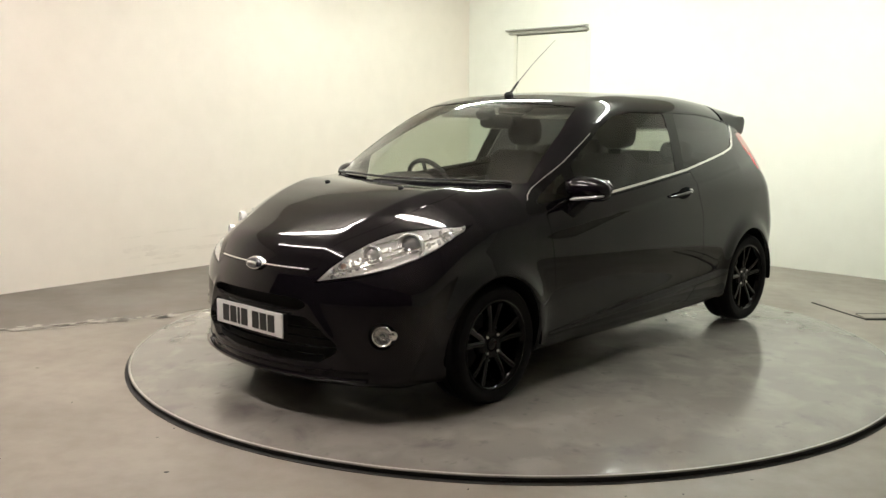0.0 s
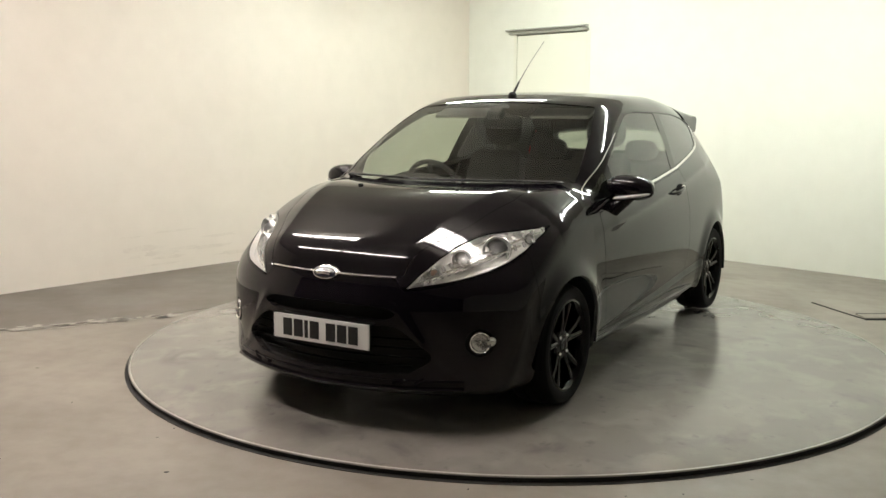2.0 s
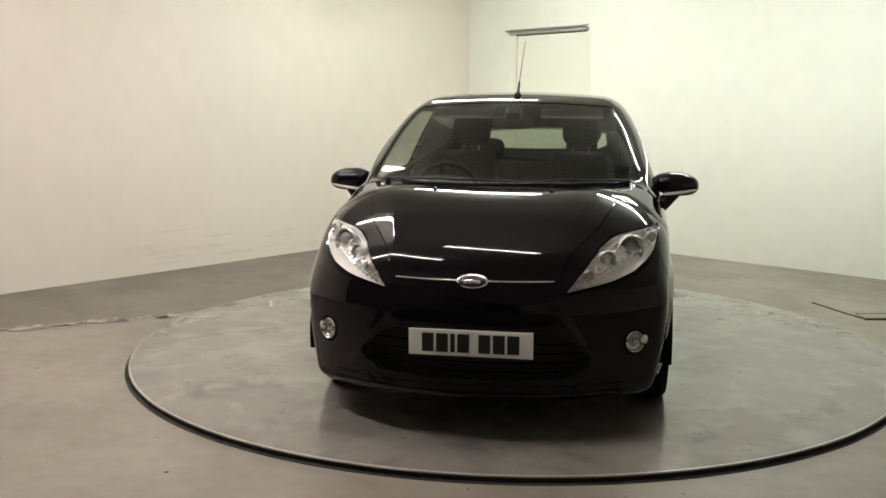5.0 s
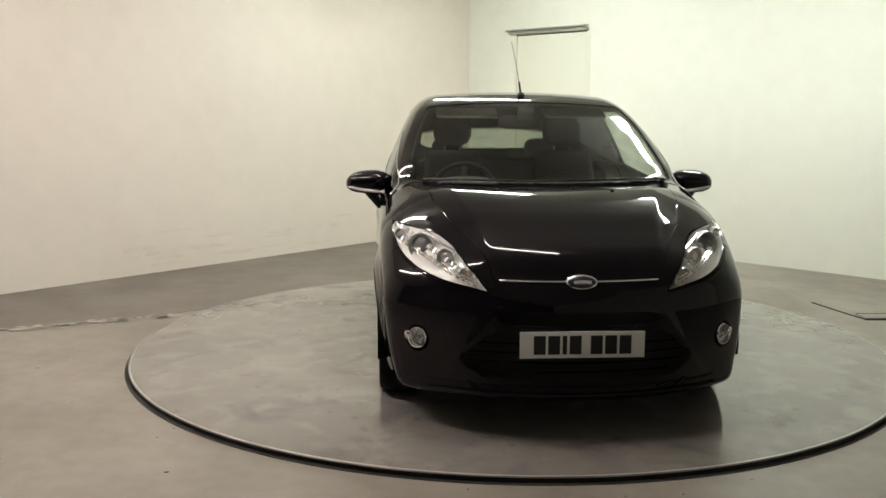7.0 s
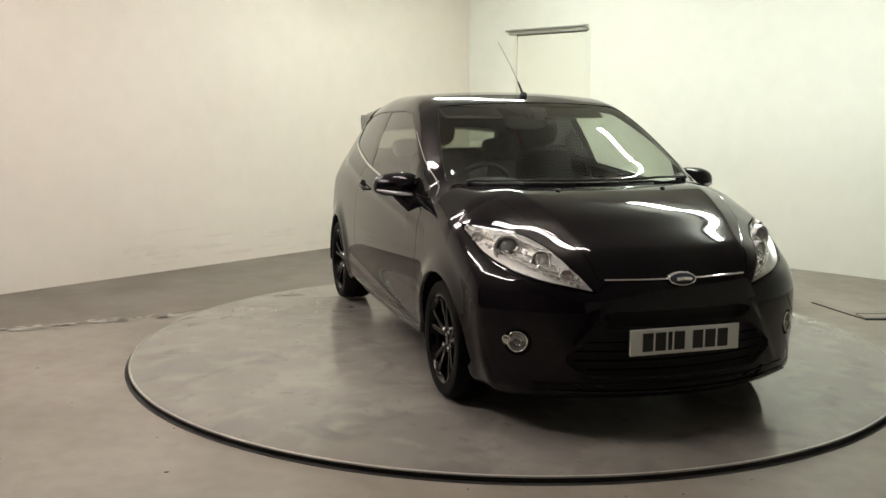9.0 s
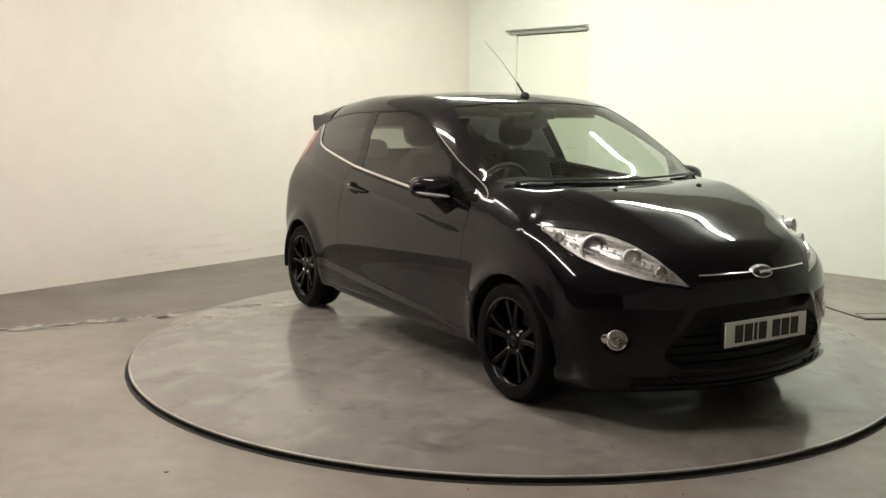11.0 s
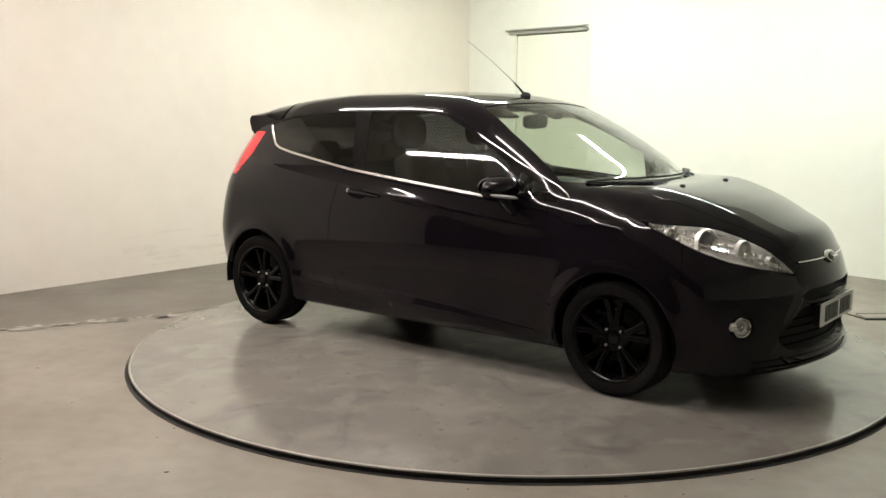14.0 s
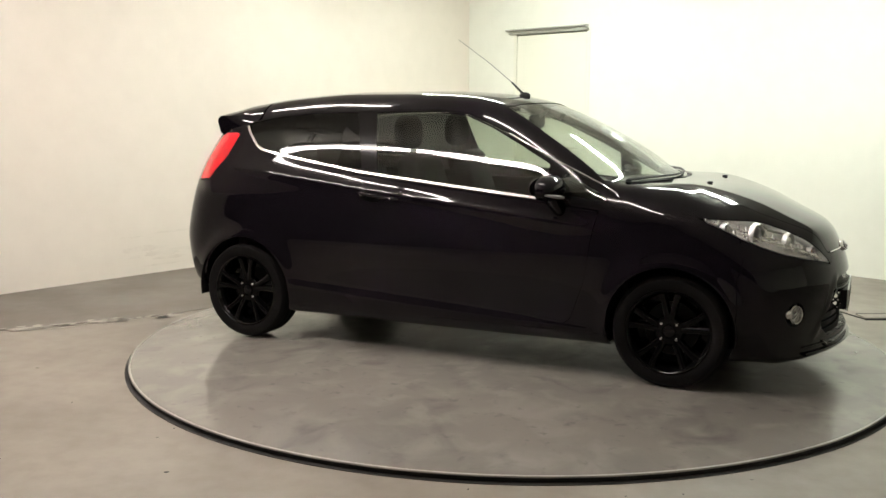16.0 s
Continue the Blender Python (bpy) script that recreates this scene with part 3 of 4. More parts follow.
def headlamp(car, shell, faces, side):
    """A clear cover over a bright bowl with a projector, a small lamp and an indicator."""
    h = new("headlamp")
    h.parent = car
    h["label"] = "clear-lensed headlamp with a projector lens"
    shell.build("cover", faces, CLEAR, h, "", (side,))
    shell.build("bowl", faces, REFLECTOR, h, "bright silver reflector bowl", (side,), sink=0.030, rim=-0.029)

    def lamp_ring(q, r, lens, mat, name):
        x, y, z = q
        bm = lathe([(r * 1.36, -0.014), (r * 1.38, 0.008), (r * 1.30, 0.014), (r * 1.20, 0.010), (r * 1.16, 0.002), (r * 1.08, 0.004), (r * 1.02, -0.002), (r, -0.02)], 36, "x")
        m = pose(x, side * y, z, 0, 0, side * 24)
        bm.transform(m)
        part(name + "_ring", bm, LAMP_RING, h, smooth=True)
        bm = lathe([(r * 1.02, -0.02), (r * 0.9, 0.0), (r * 0.6, r * 0.28), (r * 0.3, r * 0.38), (0, r * 0.41)], 36, "x")
        bm.transform(m)
        part(name, bm, mat, h, lens, smooth=True)
    def on_cover(y, z, deep):
        return (surface_x(y, z) - deep, y, z)
    lamp_ring(on_cover(0.645, 0.800, 0.036), 0.046, "grey glass projector lens", LENS, "projector")
    lamp_ring(on_cover(0.545, 0.768, 0.032), 0.030, "small bright lamp", LAMP_RING, "main_beam")
    lamp_ring(on_cover(0.470, 0.715, 0.026), 0.017, "pale amber indicator bulb", AMBER, "indicator")
    lamp_ring(on_cover(0.735, 0.838, 0.036), 0.018, "small bright lamp", LAMP_RING, "side_light")
    # bright ribs and steps moulded along the bowl
    for dz, deep, rad, y0, y1 in ((0.022, 0.026, 0.006, 0.44, 0.72), (0.10, 0.034, 0.007, 0.47, 0.62), (0.05, 0.038, 0.005, 0.50, 0.76), (0.012, 0.018, 0.004, 0.42, 0.66)):
        pts = []
        for y in np.linspace(y0, y1, 9):
            z = 0.655 + 0.30 * (y - 0.39) + 0.35 * (y - 0.39) ** 2 + dz
            pts.append((surface_x(y, z) - deep, side * y, z))
        part("rib", tube(pts, rad, 8), CHROME, h, "bright rib along the bowl", smooth=True)
    for k in range(15):
        y = 0.43 + 0.023 * k
        for row in (0.018, 0.066):
            z = 0.658 + 0.30 * (y - 0.39) + 0.35 * (y - 0.39) ** 2 + row * min(1.0, 0.35 + (y - 0.43) * 3)
            x = surface_x(y, z) - 0.027
            part("facet", box((0.010, 0.015, 0.026), (x, side * y, z), (side * 20, -24 - 9 * (k % 3), side * (25 + 11 * (k % 2))), 0.003), LAMP_RING, h)


def door_mirror(car, side):
    m = new("door_mirror")
    m.parent = car
    s = side
    bm = ellipsoid((0.075, 0.122, 0.062), (0.66, s * 0.895, 1.015), 0.85, turn=(s * 6, 0, s * 12))
    for v in bm.verts:
        if v.co.x < 0.63:
            v.co.x = 0.63 + (v.co.x - 0.63) * 0.15
        v.co.z += 0.018 * (0.895 - abs(v.co.y)) / 0.12
    part("housing", bm, PAINT, m, "gloss black mirror housing", smooth=True)
    bm = ellipsoid((0.034, 0.092, 0.011), (0.700, s * 0.915, 0.975), 0.9, turn=(s * 8, 0, s * 12))
    part("indicator", bm, INDICATOR, m, "clear side indicator strip", smooth=True)
    bm = tube([(0.665, s * 0.905, 0.985), (0.68, s * 0.865, 0.950), (0.70, s * 0.825, 0.905), (0.715, s * 0.79, 0.860)], [0.032, 0.038, 0.036, 0.028], 14)
    part("arm", bm, GLOSS_TRIM, m, smooth=True)
    bm = ellipsoid((0.004, 0.105, 0.048), (0.618, s * 0.895, 1.018), 0.8, turn=(0, 0, s * 10))
    part("mirror_glass", bm, CHROME, m, "silvered mirror glass", smooth=True)


def seat(car, y):
    s = new("seat")
    s.parent = car
    s["label"] = "dark fabric front seat with a headrest"
    part("cushion", box((0.50, 0.48, 0.16), (0.06, y, 0.50), (0, -8, 0), 0.05, 4), FABRIC, s, smooth=True)
    bm = box((0.15, 0.47, 0.60), (0, 0, 0.30), (0, 0, 0), 0.055, 4)
    for v in bm.verts:
        k = max(v.co.z - 0.1, 0) / 0.5
        v.co.y *= 1 - 0.28 * k * k
        v.co.x += 0.02 * (abs(v.co.y) / 0.23) ** 2
    bm.transform(pose(-0.17, y, 0.56, 0, -16, 0))
    part("backrest", bm, FABRIC, s, smooth=True)
    part("headrest", ellipsoid((0.06, 0.125, 0.10), (-0.385, y, 1.27), 0.7), FABRIC, s, smooth=True)
    for d in (-0.05, 0.05):
        part("headrest_post", tube([(-0.36, y + d, 1.10), (-0.385, y + d, 1.24)], 0.007, 8), SATIN, s)


def cabin(car):
    bm = bmesh.new()
    rows = []
    for x, z in ((1.10, 0.96), (1.0, 0.985), (0.85, 0.99), (0.72, 0.975), (0.62, 0.93), (0.57, 0.84), (0.60, 0.72), (0.68, 0.60), (0.7, 0.4)):
        w = min(surface_y(x, min(z, 0.95)) - 0.05, 0.74)
        rows.append([bm.verts.new((x - 0.05 * (abs(t) ** 2) * (1 if z > 0.9 else 0), t * w, z - 0.012 * math.cos(t * 9) * (1 if z < 0.95 else 0.3))) for t in np.linspace(-1, 1, 25)])
    for a, b in zip(rows, rows[1:]):
        for k in range(24):
            bm.faces.new((a[k], a[k + 1], b[k + 1], b[k]))
    part("dashboard", bm, CABIN, car, "dark moulded dashboard", smooth=True)
    part("binnacle", ellipsoid((0.14, 0.17, 0.06), (0.70, -0.36, 0.985), 0.8), CABIN, car, smooth=True)
    seat(car, 0.36)
    seat(car, -0.36)
    bench = new("rear_bench")
    bench.parent = car
    part("backrest", box((0.14, 1.16, 0.55), (-1.02, 0, 0.78), (0, -18, 0), 0.05, 3), FABRIC, bench, smooth=True)
    part("cushion", box((0.48, 1.16, 0.15), (-0.78, 0, 0.46), (0, -6, 0), 0.05, 3), FABRIC, bench, smooth=True)
    for y in (-0.34, 0.34):
        part("headrest", ellipsoid((0.05, 0.115, 0.07), (-1.135, y, 1.13), 0.7), FABRIC, bench, smooth=True)
    part("parcel_shelf", box((0.42, 1.10, 0.025), (-1.36, 0, 0.95), (0, 0, 0), 0.008), CABIN, car)
    part("cabin_floor", box((2.2, 1.36, 0.03), (-0.2, 0, 0.30)), CABIN, car)
    part("bulkhead", box((0.03, 1.40, 0.62), (1.02, 0, 0.62)), CABIN, car)
    for s in (1, -1):
        part("door_card", box((1.25, 0.03, 0.62), (0.15, s * 0.745, 0.64), (0, 0, 0), 0.01), CABIN, car)
        part("rear_side_trim", box((0.85, 0.03, 0.66), (-0.95, s * 0.70, 0.66), (0, 0, 0), 0.01), CABIN, car)
        part("sun_visor", box((0.14, 0.36, 0.018), (0.20, s * 0.32, 1.385), (0, 20, 0), 0.007), LINING, car, "pale folded sun visor")
    # steering wheel on the car's own right
    w = new("steering_wheel")
    w.parent = car
    w.matrix_basis = pose(0.50, -0.36, 0.945, 0, -66, 0)
    ring = [(0.175 * math.cos(a), 0.175 * math.sin(a), 0) for a in np.linspace(0, 2 * math.pi, 41)]
    part("rim", tube(ring, 0.015, 10), PLASTIC, w, smooth=True)
    part("boss", ellipsoid((0.065, 0.075, 0.03), (0, 0, 0.0), 0.8), PLASTIC, w, smooth=True)
    for a in (0, 180, 270):
        c, s = math.cos(math.radians(a + 90)), math.sin(math.radians(a + 90))
        part("spoke", tube([(0.05 * c, 0.05 * s, 0), (0.17 * c, 0.17 * s, 0)], 0.016, 8, squash=0.5), SATIN, w, smooth=True)
    part("column", tube([(0, 0, -0.02), (0, 0, -0.3)], 0.03, 12), CABIN, w, smooth=True)
    m = new("interior_mirror")
    m.parent = car
    part("housing", ellipsoid((0.02, 0.125, 0.042), (0.30, -0.02, 1.335), 0.6), PLASTIC, m, smooth=True)
    part("stalk", tube([(0.31, -0.02, 1.36), (0.37, 0, 1.41)], 0.012, 8), PLASTIC, m)
    part("sensor_pod", box((0.08, 0.09, 0.05), (0.42, 0, 1.385), (0, 28, 0), 0.012), PLASTIC, m)


def wiper(car, y0, y1, pivot):
    """A wiper parked along the foot of the screen, its blade from y0 to y1."""
    w = new("wiper")
    w.parent = car

    def at(y, back, up):
        x = 1.185 - 0.42 * y * y - 0.25 * y ** 4 - back
        return (x, y, surface_z(x, abs(y)) + up)
    ys = np.linspace(y0, y1, 22)
    part("blade", tube([at(y, 0.032, 0.007) for y in ys], 0.006, 6), PLASTIC, w)
    mid = (y0 + y1) / 2
    part("arm", tube([at(y, 0.018 * k, 0.012) for y, k in zip(np.linspace(pivot, mid, 8), np.linspace(0, 1.6, 8))], [0.010, 0.009, 0.008, 0.007, 0.007, 0.006, 0.006, 0.005], 8, squash=0.7), PLASTIC, w, smooth=True)
    part("spindle_cap", ellipsoid((0.017, 0.017, 0.010), at(pivot, 0, 0.008)), PLASTIC, w, smooth=True)


def car_shell(car):
    """The skin, cut into bonnet, bumper, doors, glass, lamps and trim."""
    sh = Shell()
    rest = sh.faces
    q = lambda x, y: (1.97 - x) + (y - 0.37)
    GAP = 0.0022
    gaps = []

    def panel(faces, field, gap=GAP):
        inner, outer = sh.cut(faces, field, -gap)
        seam, outer = sh.cut(outer, field, gap)
        gaps.extend(seam)
        return inner, outer

    # wheel arches
    for wx, wz in WHEELS:
        hole, rest = sh.cut(rest, lambda x, y, z: np.maximum(np.hypot(x - wx, z - wz) - 0.318, 0.5 - y))
    # front apertures and lamps
    lamp_f = inside_of([(0, .650), (.10, .664), (.30, .690), (.5, .722), (.647, .757), (.76, .793), (.857, .834), (1.0, .886), (.85, .880), (.717, .874), (.58, .867), (.485, .853), (.35, .82), (.22, .775), (.10, .715)])
    lamp, rest = panel(rest, lambda x, y, z: np.maximum(lamp_f(q(x, y), z), 1.2 - x), 0.003)
    slit_f = inside_of([(-0.1, .580), (.29, .574), (.325, .566), (.355, .548), (.345, .535), (.30, .516), (-0.1, .520)])
    slit, rest = sh.cut(rest, lambda x, y, z: np.maximum(slit_f(y, z), 1.7 - x))
    intake_f = inside_of([(-0.1, .496), (.345, .494), (.40, .462), (.495, .385), (.50, .36), (.48, .335), (.40, .288), (.2, .283), (-0.1, .283)])
    intake, rest = sh.cut(rest, lambda x, y, z: np.maximum(intake_f(y, z), 1.7 - x))
    pod, rest = sh.cut(rest, lambda x, y, z: np.maximum(np.hypot((y - 0.672) * 1.2, z - 0.430) - 0.060, 1.6 - x))
    tail_f = inside_of([(-1.405, 1.262), (-1.45, 1.14), (-1.50, 1.06), (-1.555, .985), (-1.62, .975), (-1.95, .99), (-1.95, 1.262)])
    tail, rest = panel(rest, lambda x, y, z: np.maximum(tail_f(x, z), 0.565 - y), 0.003)
    # glass
    screen_f = inside_of([(1.185, -0.1), (1.185, 0), (1.15, .25), (1.09, .42), (1.00, .57), (.905, .695), (.80, .680), (.55, .628), (.31, .555), (.335, .4), (.36, .2), (.37, 0), (.37, -0.1)])
    screen, rest = sh.cut(rest, lambda x, y, z: np.maximum(screen_f(x, y), 0.9 - z))
    back_f = inside_of([(-0.1, 1.10), (.46, 1.11), (.52, 1.14), (.50, 1.30), (.44, 1.345), (-0.1, 1.36)])
    back, rest = sh.cut(rest, lambda x, y, z: np.maximum(back_f(y, z), x + 1.4))
    side_f = inside_of([(-1.385, 1.318), (-1.34, 1.262), (-1.245, 1.178), (-1.19, 1.156), (-1.05, 1.130), (-.483, 1.050), (-.052, 1.008), (.507, .955), (.80, .927), (1.03, .905), (1.04, .93), (.985, .995),
                        (.85, 1.060), (.66, 1.150), (.47, 1.244), (.30, 1.322), (.13, 1.388), (-.07, 1.408), (-.5, 1.402), (-.9, 1.392), (-1.15, 1.368)])
    side, rest = sh.cut(rest, lambda x, y, z: np.maximum(side_f(x, z), 0.45 - y))
    inner, ring = sh.cut(side, lambda x, y, z: side_f(x, z), -0.012)
    upper = curve([(-1.6, 1.30), (-1.34, 1.30), (-1.2, 1.25), (0.6, 1.0), (.9, 0.985), (1.0, 0.975), (1.2, 0.97)])
    chrome, frame_trim = sh.cut(ring, lambda x, y, z: np.maximum(z - upper(x), x - 0.68))
    quarter_f = inside_of([(-1.36, 1.315), (-1.31, 1.255), (-1.22, 1.186), (-1.05, 1.146), (-.527, 1.075), (-.475, 1.076), (-.570, 1.384), (-.9, 1.375), (-1.15, 1.35)])
    quarter, inner = sh.cut(inner, lambda x, y, z: quarter_f(x, z))
    front_f = inside_of([(-.368, 1.054), (.0, 1.02), (.615, .964), (.625, 1.128), (.47, 1.212), (.29, 1.303), (.12, 1.37), (-.07, 1.392), (-.450, 1.387)])
    front_glass, inner = sh.cut(inner, lambda x, y, z: front_f(x, z))
    small_f = inside_of([(.70, .975), (.93, .952), (.945, .965), (.72, 1.085), (.70, 1.085)])
    small, pillars = sh.cut(inner, lambda x, y, z: small_f(x, z))
    # panels
    bonnet_f = inside_of([(1.205, -0.1), (1.20, 0.1), (1.165, .30), (1.10, .46), (1.05, .545), (1.12, .60), (1.387, .585), (1.647, .515), (1.78, .445), (1.87, .40), (1.95, .365), (2.2, .36), (2.2, -0.1)])
    bonnet, rest = panel(rest, lambda x, y, z: np.maximum(bonnet_f(x, y), 0.698 - z))
    bumper_f = inside_of([(-1.2, .70), (-0.05, .694), (-.008, .645), (.10, .655), (.30, .681), (.5, .713), (.647, .748), (.78, .792), (.80, .70), (.84, .60), (.84, .05), (-1.2, .05)])
    bumper, rest = panel(rest, lambda x, y, z: np.maximum(bumper_f(q(x, y), z), 1.35 - x))
    door_f = inside_of([(.905, .905), (.87, .75), (.845, .55), (.77, .34), (.70, .287), (-.48, .287), (-.565, .36), (-.615, .55), (-.60, .80), (-.53, 1.045), (-.052, .997), (.507, .944)])
    door, rest = panel(rest, lambda x, y, z: np.maximum(door_f(x, z), 0.5 - y))
    sill, rest = panel(rest, lambda x, y, z: np.maximum(np.maximum(z - 0.278, np.abs(x) - 0.92), 0.5 - y))
    cowl_f = inside_of([(1.205, -0.1), (1.20, 0.1), (1.165, .30), (1.10, .46), (1.05, .545), (.90, .70), (.86, .69), (1.0, .5), (1.15, .2), (1.16, -0.1)])
    cowl, rest = sh.cut(rest, lambda x, y, z: np.maximum(cowl_f(x, y), 0.9 - z))
    hatch, rest = panel(rest, lambda x, y, z: np.maximum(np.maximum(x + 1.56, y - 0.62), 0.62 - z))
    roof, rest = sh.cut(rest, lambda x, y, z: np.maximum(np.maximum(1.405 - z, x - 0.5), -1.7 - x))

    sh.build("body_shell", rest, PAINT, car, "gloss black wings and quarter panels", rim=0.018)
    sh.build("roof", roof, PAINT, car)
    sh.build("bonnet", bonnet, PAINT, car, "gloss black bonnet", rim=0.012)
    sh.build("front_bumper", bumper, PAINT, car, "gloss black front bumper", rim=0.03)
    sh.build("tailgate", hatch, PAINT, car, rim=0.012)
    sh.build("panel_seal", gaps, SEAL, car, "dark gap between the panels", sink=0.010)
    sh.build("cowl", cowl, PLASTIC, car, "matt black cowl under the screen", sink=0.012)
    sh.build("windscreen", screen, SCREEN, car, "clear green-tinted windscreen", sink=0.003)
    sh.build("rear_window", back, REAR_GLASS, car, sink=0.003)
    sh.build("upper_grille", slit, PIT, car, "dark slot under the badge", sink=0.06, rim=-0.06)
    lower = sh.build("lower_grille", intake, PIT, car, "dark lower air intake", sink=0.07, rim=-0.07)
    for z in (0.315, 0.355, 0.395, 0.435):
        w = 0.40 if z < 0.33 else 0.46
        pts = [(surface_x(abs(y), z) - 0.035, y, z) for y in np.linspace(-w, w, 25)]
        part("grille_bar", tube(pts, 0.007, 6, squash=0.6), SEAL, lower)
    for s in (1, -1):
        one = (s,)
        d = sh.build("door", door, PAINT, car, "gloss black car door", one, rim=0.012)
        # pull handle in a shallow cup
        hy = s * (surface_y(-0.33, 0.93) + 0.0)
        part("handle_cup", ellipsoid((0.075, 0.010, 0.034), (-0.385, hy - s * 0.002, 0.928), 0.9, turn=(0, 6, 0)), SEAL, d, "dark handle recess", smooth=True)
        pts = [(-0.455 + 0.25 * k / 8, s * (surface_y(-0.455 + 0.25 * k / 8, 0.938 - 0.025 * k / 8) + 0.006 + 0.024 * math.sin(math.pi * k / 8) ** 0.6), 0.942 - 0.026 * k / 8) for k in range(9)]
        part("door_handle", tube(pts, [0.010, 0.013, 0.014, 0.014, 0.014, 0.014, 0.014, 0.013, 0.009], 10, squash=0.75), PAINT, d, smooth=True)
        part("lock_cap", lathe([(0.013, -0.01), (0.012, 0.004), (0, 0.006)], 20), CHROME, d, "bright lock barrel").matrix_basis = pose(-0.435, hy + s * 0.014, 0.940, 0, 0, 0 if s > 0 else 180)
        sh.build("sill_skirt", sill, PAINT, car, "", one, rim=0.02)
        sh.build("chrome_strip", chrome, SATIN, car, "bright chrome strip under the side windows", one, sink=-0.004, rim=0.012)
        sh.build("window_frame", frame_trim, GLOSS_TRIM, car, "", one)
        line = [(x, s * (surface_y(x, z) + 0.002), z) for x, z in [(.995, .972), (.975, .992), (.92, 1.02), (.85, 1.053), (.755, 1.10), (.66, 1.143), (.565, 1.192), (.47, 1.237), (.38, 1.28)]]
        part("pillar_strip", tube(line, 0.0032, 8), SATIN, car, "thin chrome line along the pillar", smooth=True)
        for piece in sh.islands(pillars):
            sh.build("pillar_trim", piece, GLOSS_TRIM, car, "gloss black pillar trim", one, sink=0.002)
        sh.build("door_window", front_glass, SIDE_GLASS, car, "closed tinted door window", one, sink=0.004)
        sh.build("quarter_window", quarter, PRIVACY, car, "dark privacy glass", one, sink=0.003)
        sh.build("front_quarter_light", small, SIDE_GLASS, car, "", one, sink=0.003)
        sh.build("tail_lamp", tail, RED, car, "red tail lamp", one, sink=0.001, rim=0.02)
        sh.build("tail_lamp_back", tail, SEAL, car, "", one, sink=0.03, rim=-0.03)
        headlamp(car, sh, lamp, s)
        # fog lamp in its pod
        sh.build("fog_lamp_pod", pod, PLASTIC, car, "", one, sink=0.03, rim=-0.03)
        f = new("fog_lamp")
        f.parent = car
        m = pose(1.846, s * 0.672, 0.431, 0, -4, s * 34)
        for nm, prof, mat in (("ring", [(0.038, -0.02), (0.0395, 0.006), (0.043, 0.009), (0.047, 0.004), (0.048, -0.02)], CHROME), ("lens", [(0.040, -0.004), (0.034, -0.010), (0.022, -0.012), (0.012, -0.006), (0.008, 0.003), (0, 0.005)], FOG_BOWL)):
            bm = lathe(prof, 36, "x")
            bm.transform(m)
            part(nm, bm, mat, f, smooth=True)
        bm = ellipsoid((0.007, 0.020, 0.021), (1.819, s * 0.712, 0.436), turn=(0, 0, s * 42))
        part("side_bezel", bm, CHROME, f, "bright outer bezel", smooth=True)
        # arch liners
        for wx, wz in WHEELS:
            y1 = surface_y(wx, 0.66) - 0.015
            bm = bmesh.new()
            ra = [[bm.verts.new((wx + 0.324 * math.cos(a), s * y, wz + 0.324 * math.sin(a))) for a in np.linspace(-0.18, math.pi + 0.18, 40)] for y in (0.52, y1)]
            for k in range(39):
                bm.faces.new((ra[0][k], ra[0][k + 1], ra[1][k + 1], ra[1][k]))
            bm.faces.new(ra[0])
            part("arch_liner", bm, SEAL, car)
    # chrome line across the nose, badge, plate
    pts = [(surface_x(abs(y), 0.700) + 0.003, y, 0.700) for y in np.linspace(-0.335, 0.335, 31)]
    part("nose_strip", tube(pts, 0.0042, 8), CHROME, car, "thin chrome strip across the nose", smooth=True)
    b = new("badge")
    b.parent = car
    bx = surface_x(0.0, 0.70) + 0.004
    for nm, ry, rz, dx, mat in (("bezel", 0.068, 0.029, 0.0, CHROME), ("face", 0.060, 0.023, 0.006, BLUE)):
        bm = lathe([(0, 0.012), (0.8, 0.011), (0.96, 0.007), (1, 0.0), (1, -0.02)], 40, "x")
        for v in bm.verts:
            v.co = Vector((bx + dx + v.co.x - v.co.z * rz * 0.55, v.co.y * ry, 0.700 + v.co.z * rz))
        part(nm, bm, mat, b, "" if mat is CHROME else "plain dark blue oval", smooth=True)
    part("emblem", tube([(bx + 0.020, -0.036, 0.699), (bx + 0.022, 0.0, 0.702), (bx + 0.020, 0.036, 0.699)], 0.006, 8, squash=1.3), CHROME, b, "plain bright bar on the oval")
    p = new("number_plate")
    p.parent = car
    p["label"] = "white front number plate with dark bars"
    px = 2.067
    part("plate", box((0.008, 0.52, 0.111), (px, 0, 0.4455), (0, 0, 0), 0.002), PLATE, p)
    part("plinth", box((0.03, 0.50, 0.10), (px - 0.02, 0, 0.4455)), PLASTIC, p)
    x0 = -0.203
    for k in range(7):
        wide = 0.018 if k == 2 else 0.049
        y = x0 + wide / 2
        part("bar", box((0.003, wide, 0.078), (px + 0.005, y, 0.4455)), INK, p, "plain dark bar")
        x0 += wide + 0.011 + (0.028 if k == 3 else 0)
    # splitter and sill lips
    for z, dx, rad, nm in ((0.228, 0.006, 0.016, "splitter"), (0.262, 0.002, 0.007, "bumper_lip")):
        pts = [(surface_x(abs(y), z) + dx, y, z) for y in np.linspace(-0.62, 0.62, 41)]
        part(nm, tube(pts, rad, 8, squash=0.55), PAINT, car, smooth=True)
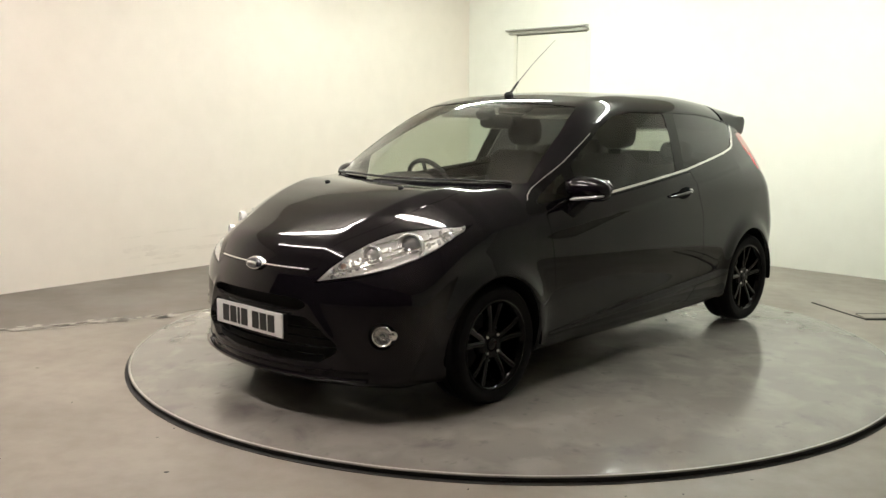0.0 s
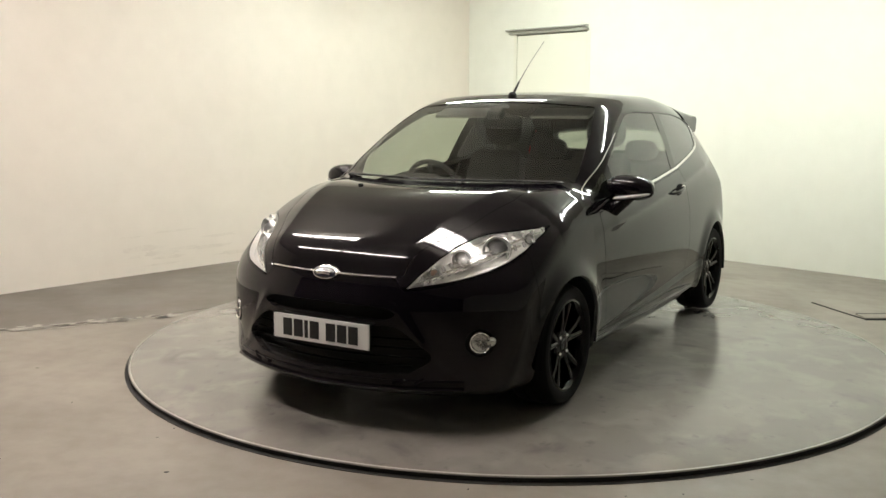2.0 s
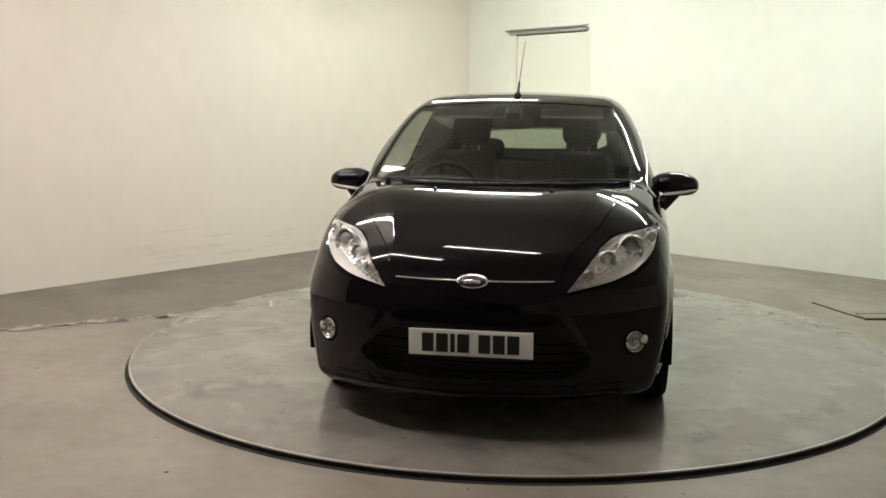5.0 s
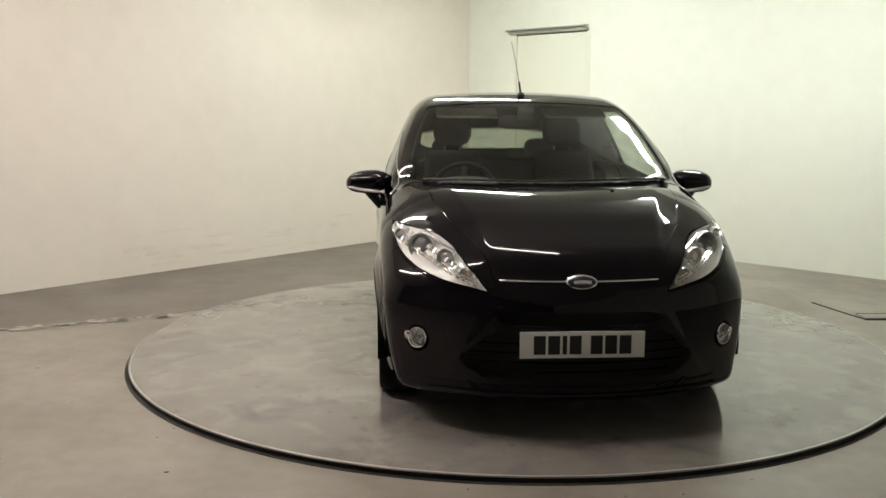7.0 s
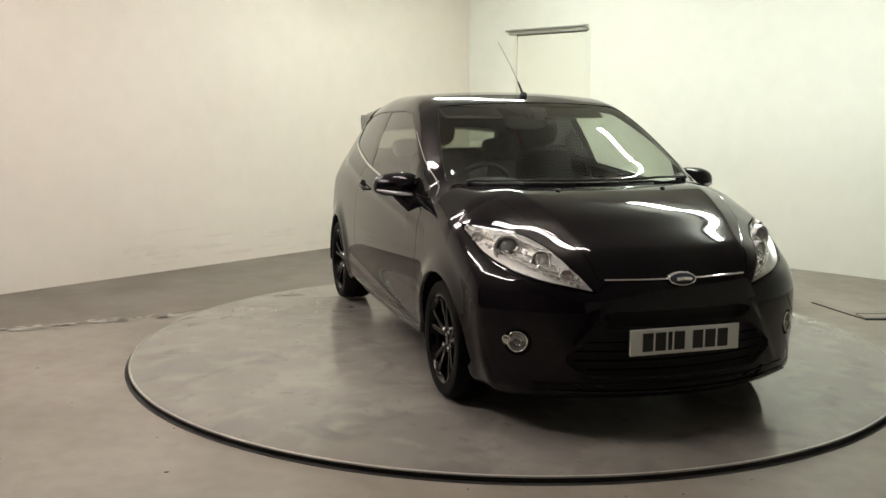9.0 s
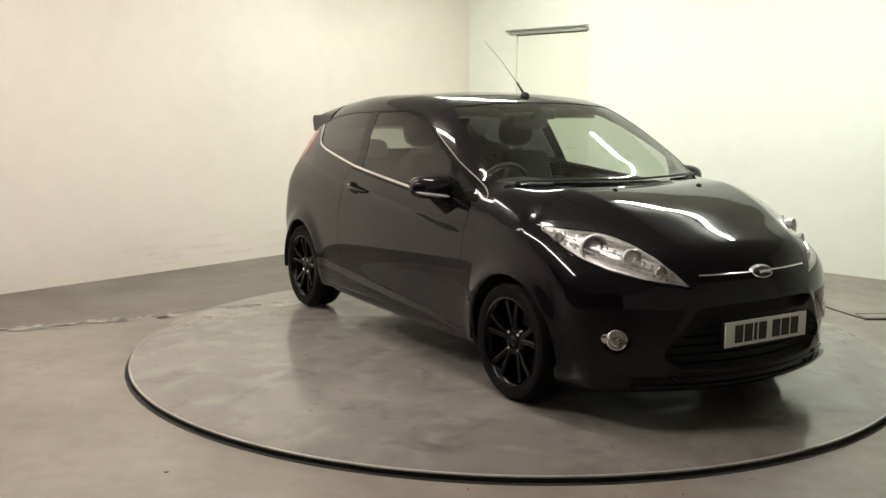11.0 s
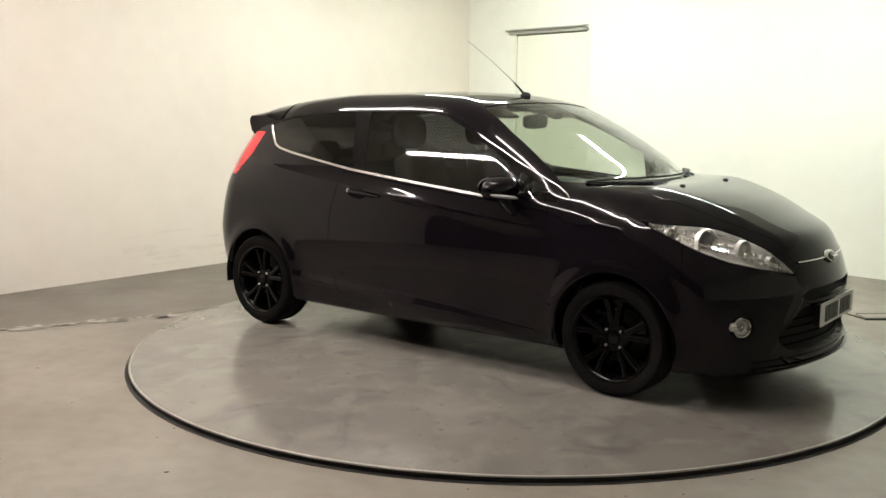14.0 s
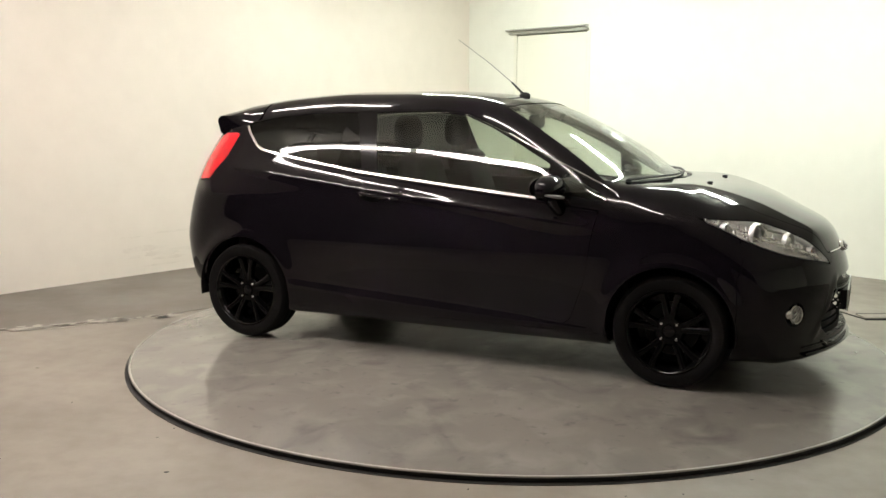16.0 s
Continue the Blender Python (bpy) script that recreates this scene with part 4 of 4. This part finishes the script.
    for sd in (1, -1):
        for y0, z0, y1, z1 in ((0.470, 0.272, 0.425, 0.238), (0.40, 0.262, 0.34, 0.248)):
            pts = [(surface_x(y, z) + 0.004, sd * y, z) for y, z in ((y0, z0), ((y0 + y1) / 2, (z0 + z1) / 2), (y1, z1))]
            part("bumper_fin", tube(pts, [0.004, 0.011, 0.005], 8), PAINT, car, smooth=True)
    # roof spoiler
    bm = bmesh.new()
    rings = []
    for t in np.linspace(-1, 1, 33):
        y = t * 0.585
        back_x = -1.70 + 0.10 * t * t
        z0 = surface_z(-1.30, abs(y) * 0.98)
        z1 = 1.385 - 0.045 * t * t
        prof = [(-1.28, z0 + 0.003), (-1.42, (z0 * 0.55 + z1 * 0.45) + 0.018), (-1.58, z1 + 0.022), (back_x, z1 + 0.003), (back_x - 0.004, z1 - 0.012), (back_x + 0.015, z1 - 0.10 + 0.02 * t * t), (back_x + 0.10, z1 - 0.13), (-1.40, z1 - 0.10)]
        rings.append([bm.verts.new((x, y, z)) for x, z in prof])
    for a, b in zip(rings, rings[1:]):
        for k in range(8):
            bm.faces.new((a[k], a[(k + 1) % 8], b[(k + 1) % 8], b[k]))
    bm.faces.new(rings[0])
    bm.faces.new(rings[-1])
    part("roof_spoiler", bm, PAINT, car, "gloss black roof spoiler", smooth=True, angle=0.9)
    # aerial, washer jets, wipers
    ae = new("aerial")
    ae.parent = car
    az = surface_z(0.22, 0)
    part("base", ellipsoid((0.035, 0.022, 0.022), (0.215, 0, az + 0.004)), PLASTIC, ae, smooth=True)
    part("spring", tube([(0.21, 0, az + 0.01), (0.13, 0, az + 0.085)], [0.008, 0.0055], 8), PLASTIC, ae)
    part("mast", tube([(0.13, 0, az + 0.085), (-0.02, 0, az + 0.205), (-0.22, 0, az + 0.345)], [0.0026, 0.0018, 0.0014], 8), MAST, ae, "thin grey mast")
    for y in (-0.28, 0.28):
        part("washer_jet", ellipsoid((0.016, 0.012, 0.007), (1.36, y, surface_z(1.36, y) + 0.003)), PLASTIC, car, smooth=True)
    wiper(car, -0.52, 0.20, -0.60)
    wiper(car, 0.16, 0.62, 0.64)
    for s in (1, -1):
        door_mirror(car, s)
        wheel(car, 1.272, 0.319, s)
        wheel(car, -1.252, 0.322, s)


CAR = tagged(new("car"), "black three-door hatchback with black wheels and chrome window strip", "car")
car_shell(CAR)
cabin(CAR)


# ---- what moves: the turntable and the car on it ----
def motions():
    turn = [(0.0, -129.85), (1.0, -123.3), (2.0, -116.5), (3.0, -109.65), (4.0, -102.8), (5.25, -94.27), (6.5, -85.75), (7.5, -78.95), (8.5, -72.15), (9.0, -68.7),
            (10.25, -60.2), (11.5, -51.65), (12.5, -44.75), (13.5, -37.9), (14.5, -30.9), (15.5, -24.0), (16.0, -20.4)]
    walk(TABLE, [(t, pose(0, 0, 0, 0, 0, a)) for t, a in turn])
    walk(CAR, [(t, pose(0, 0, 0, 0, 0, a) @ pose(-0.139, 0.056, 0)) for t, a in turn])


motions()
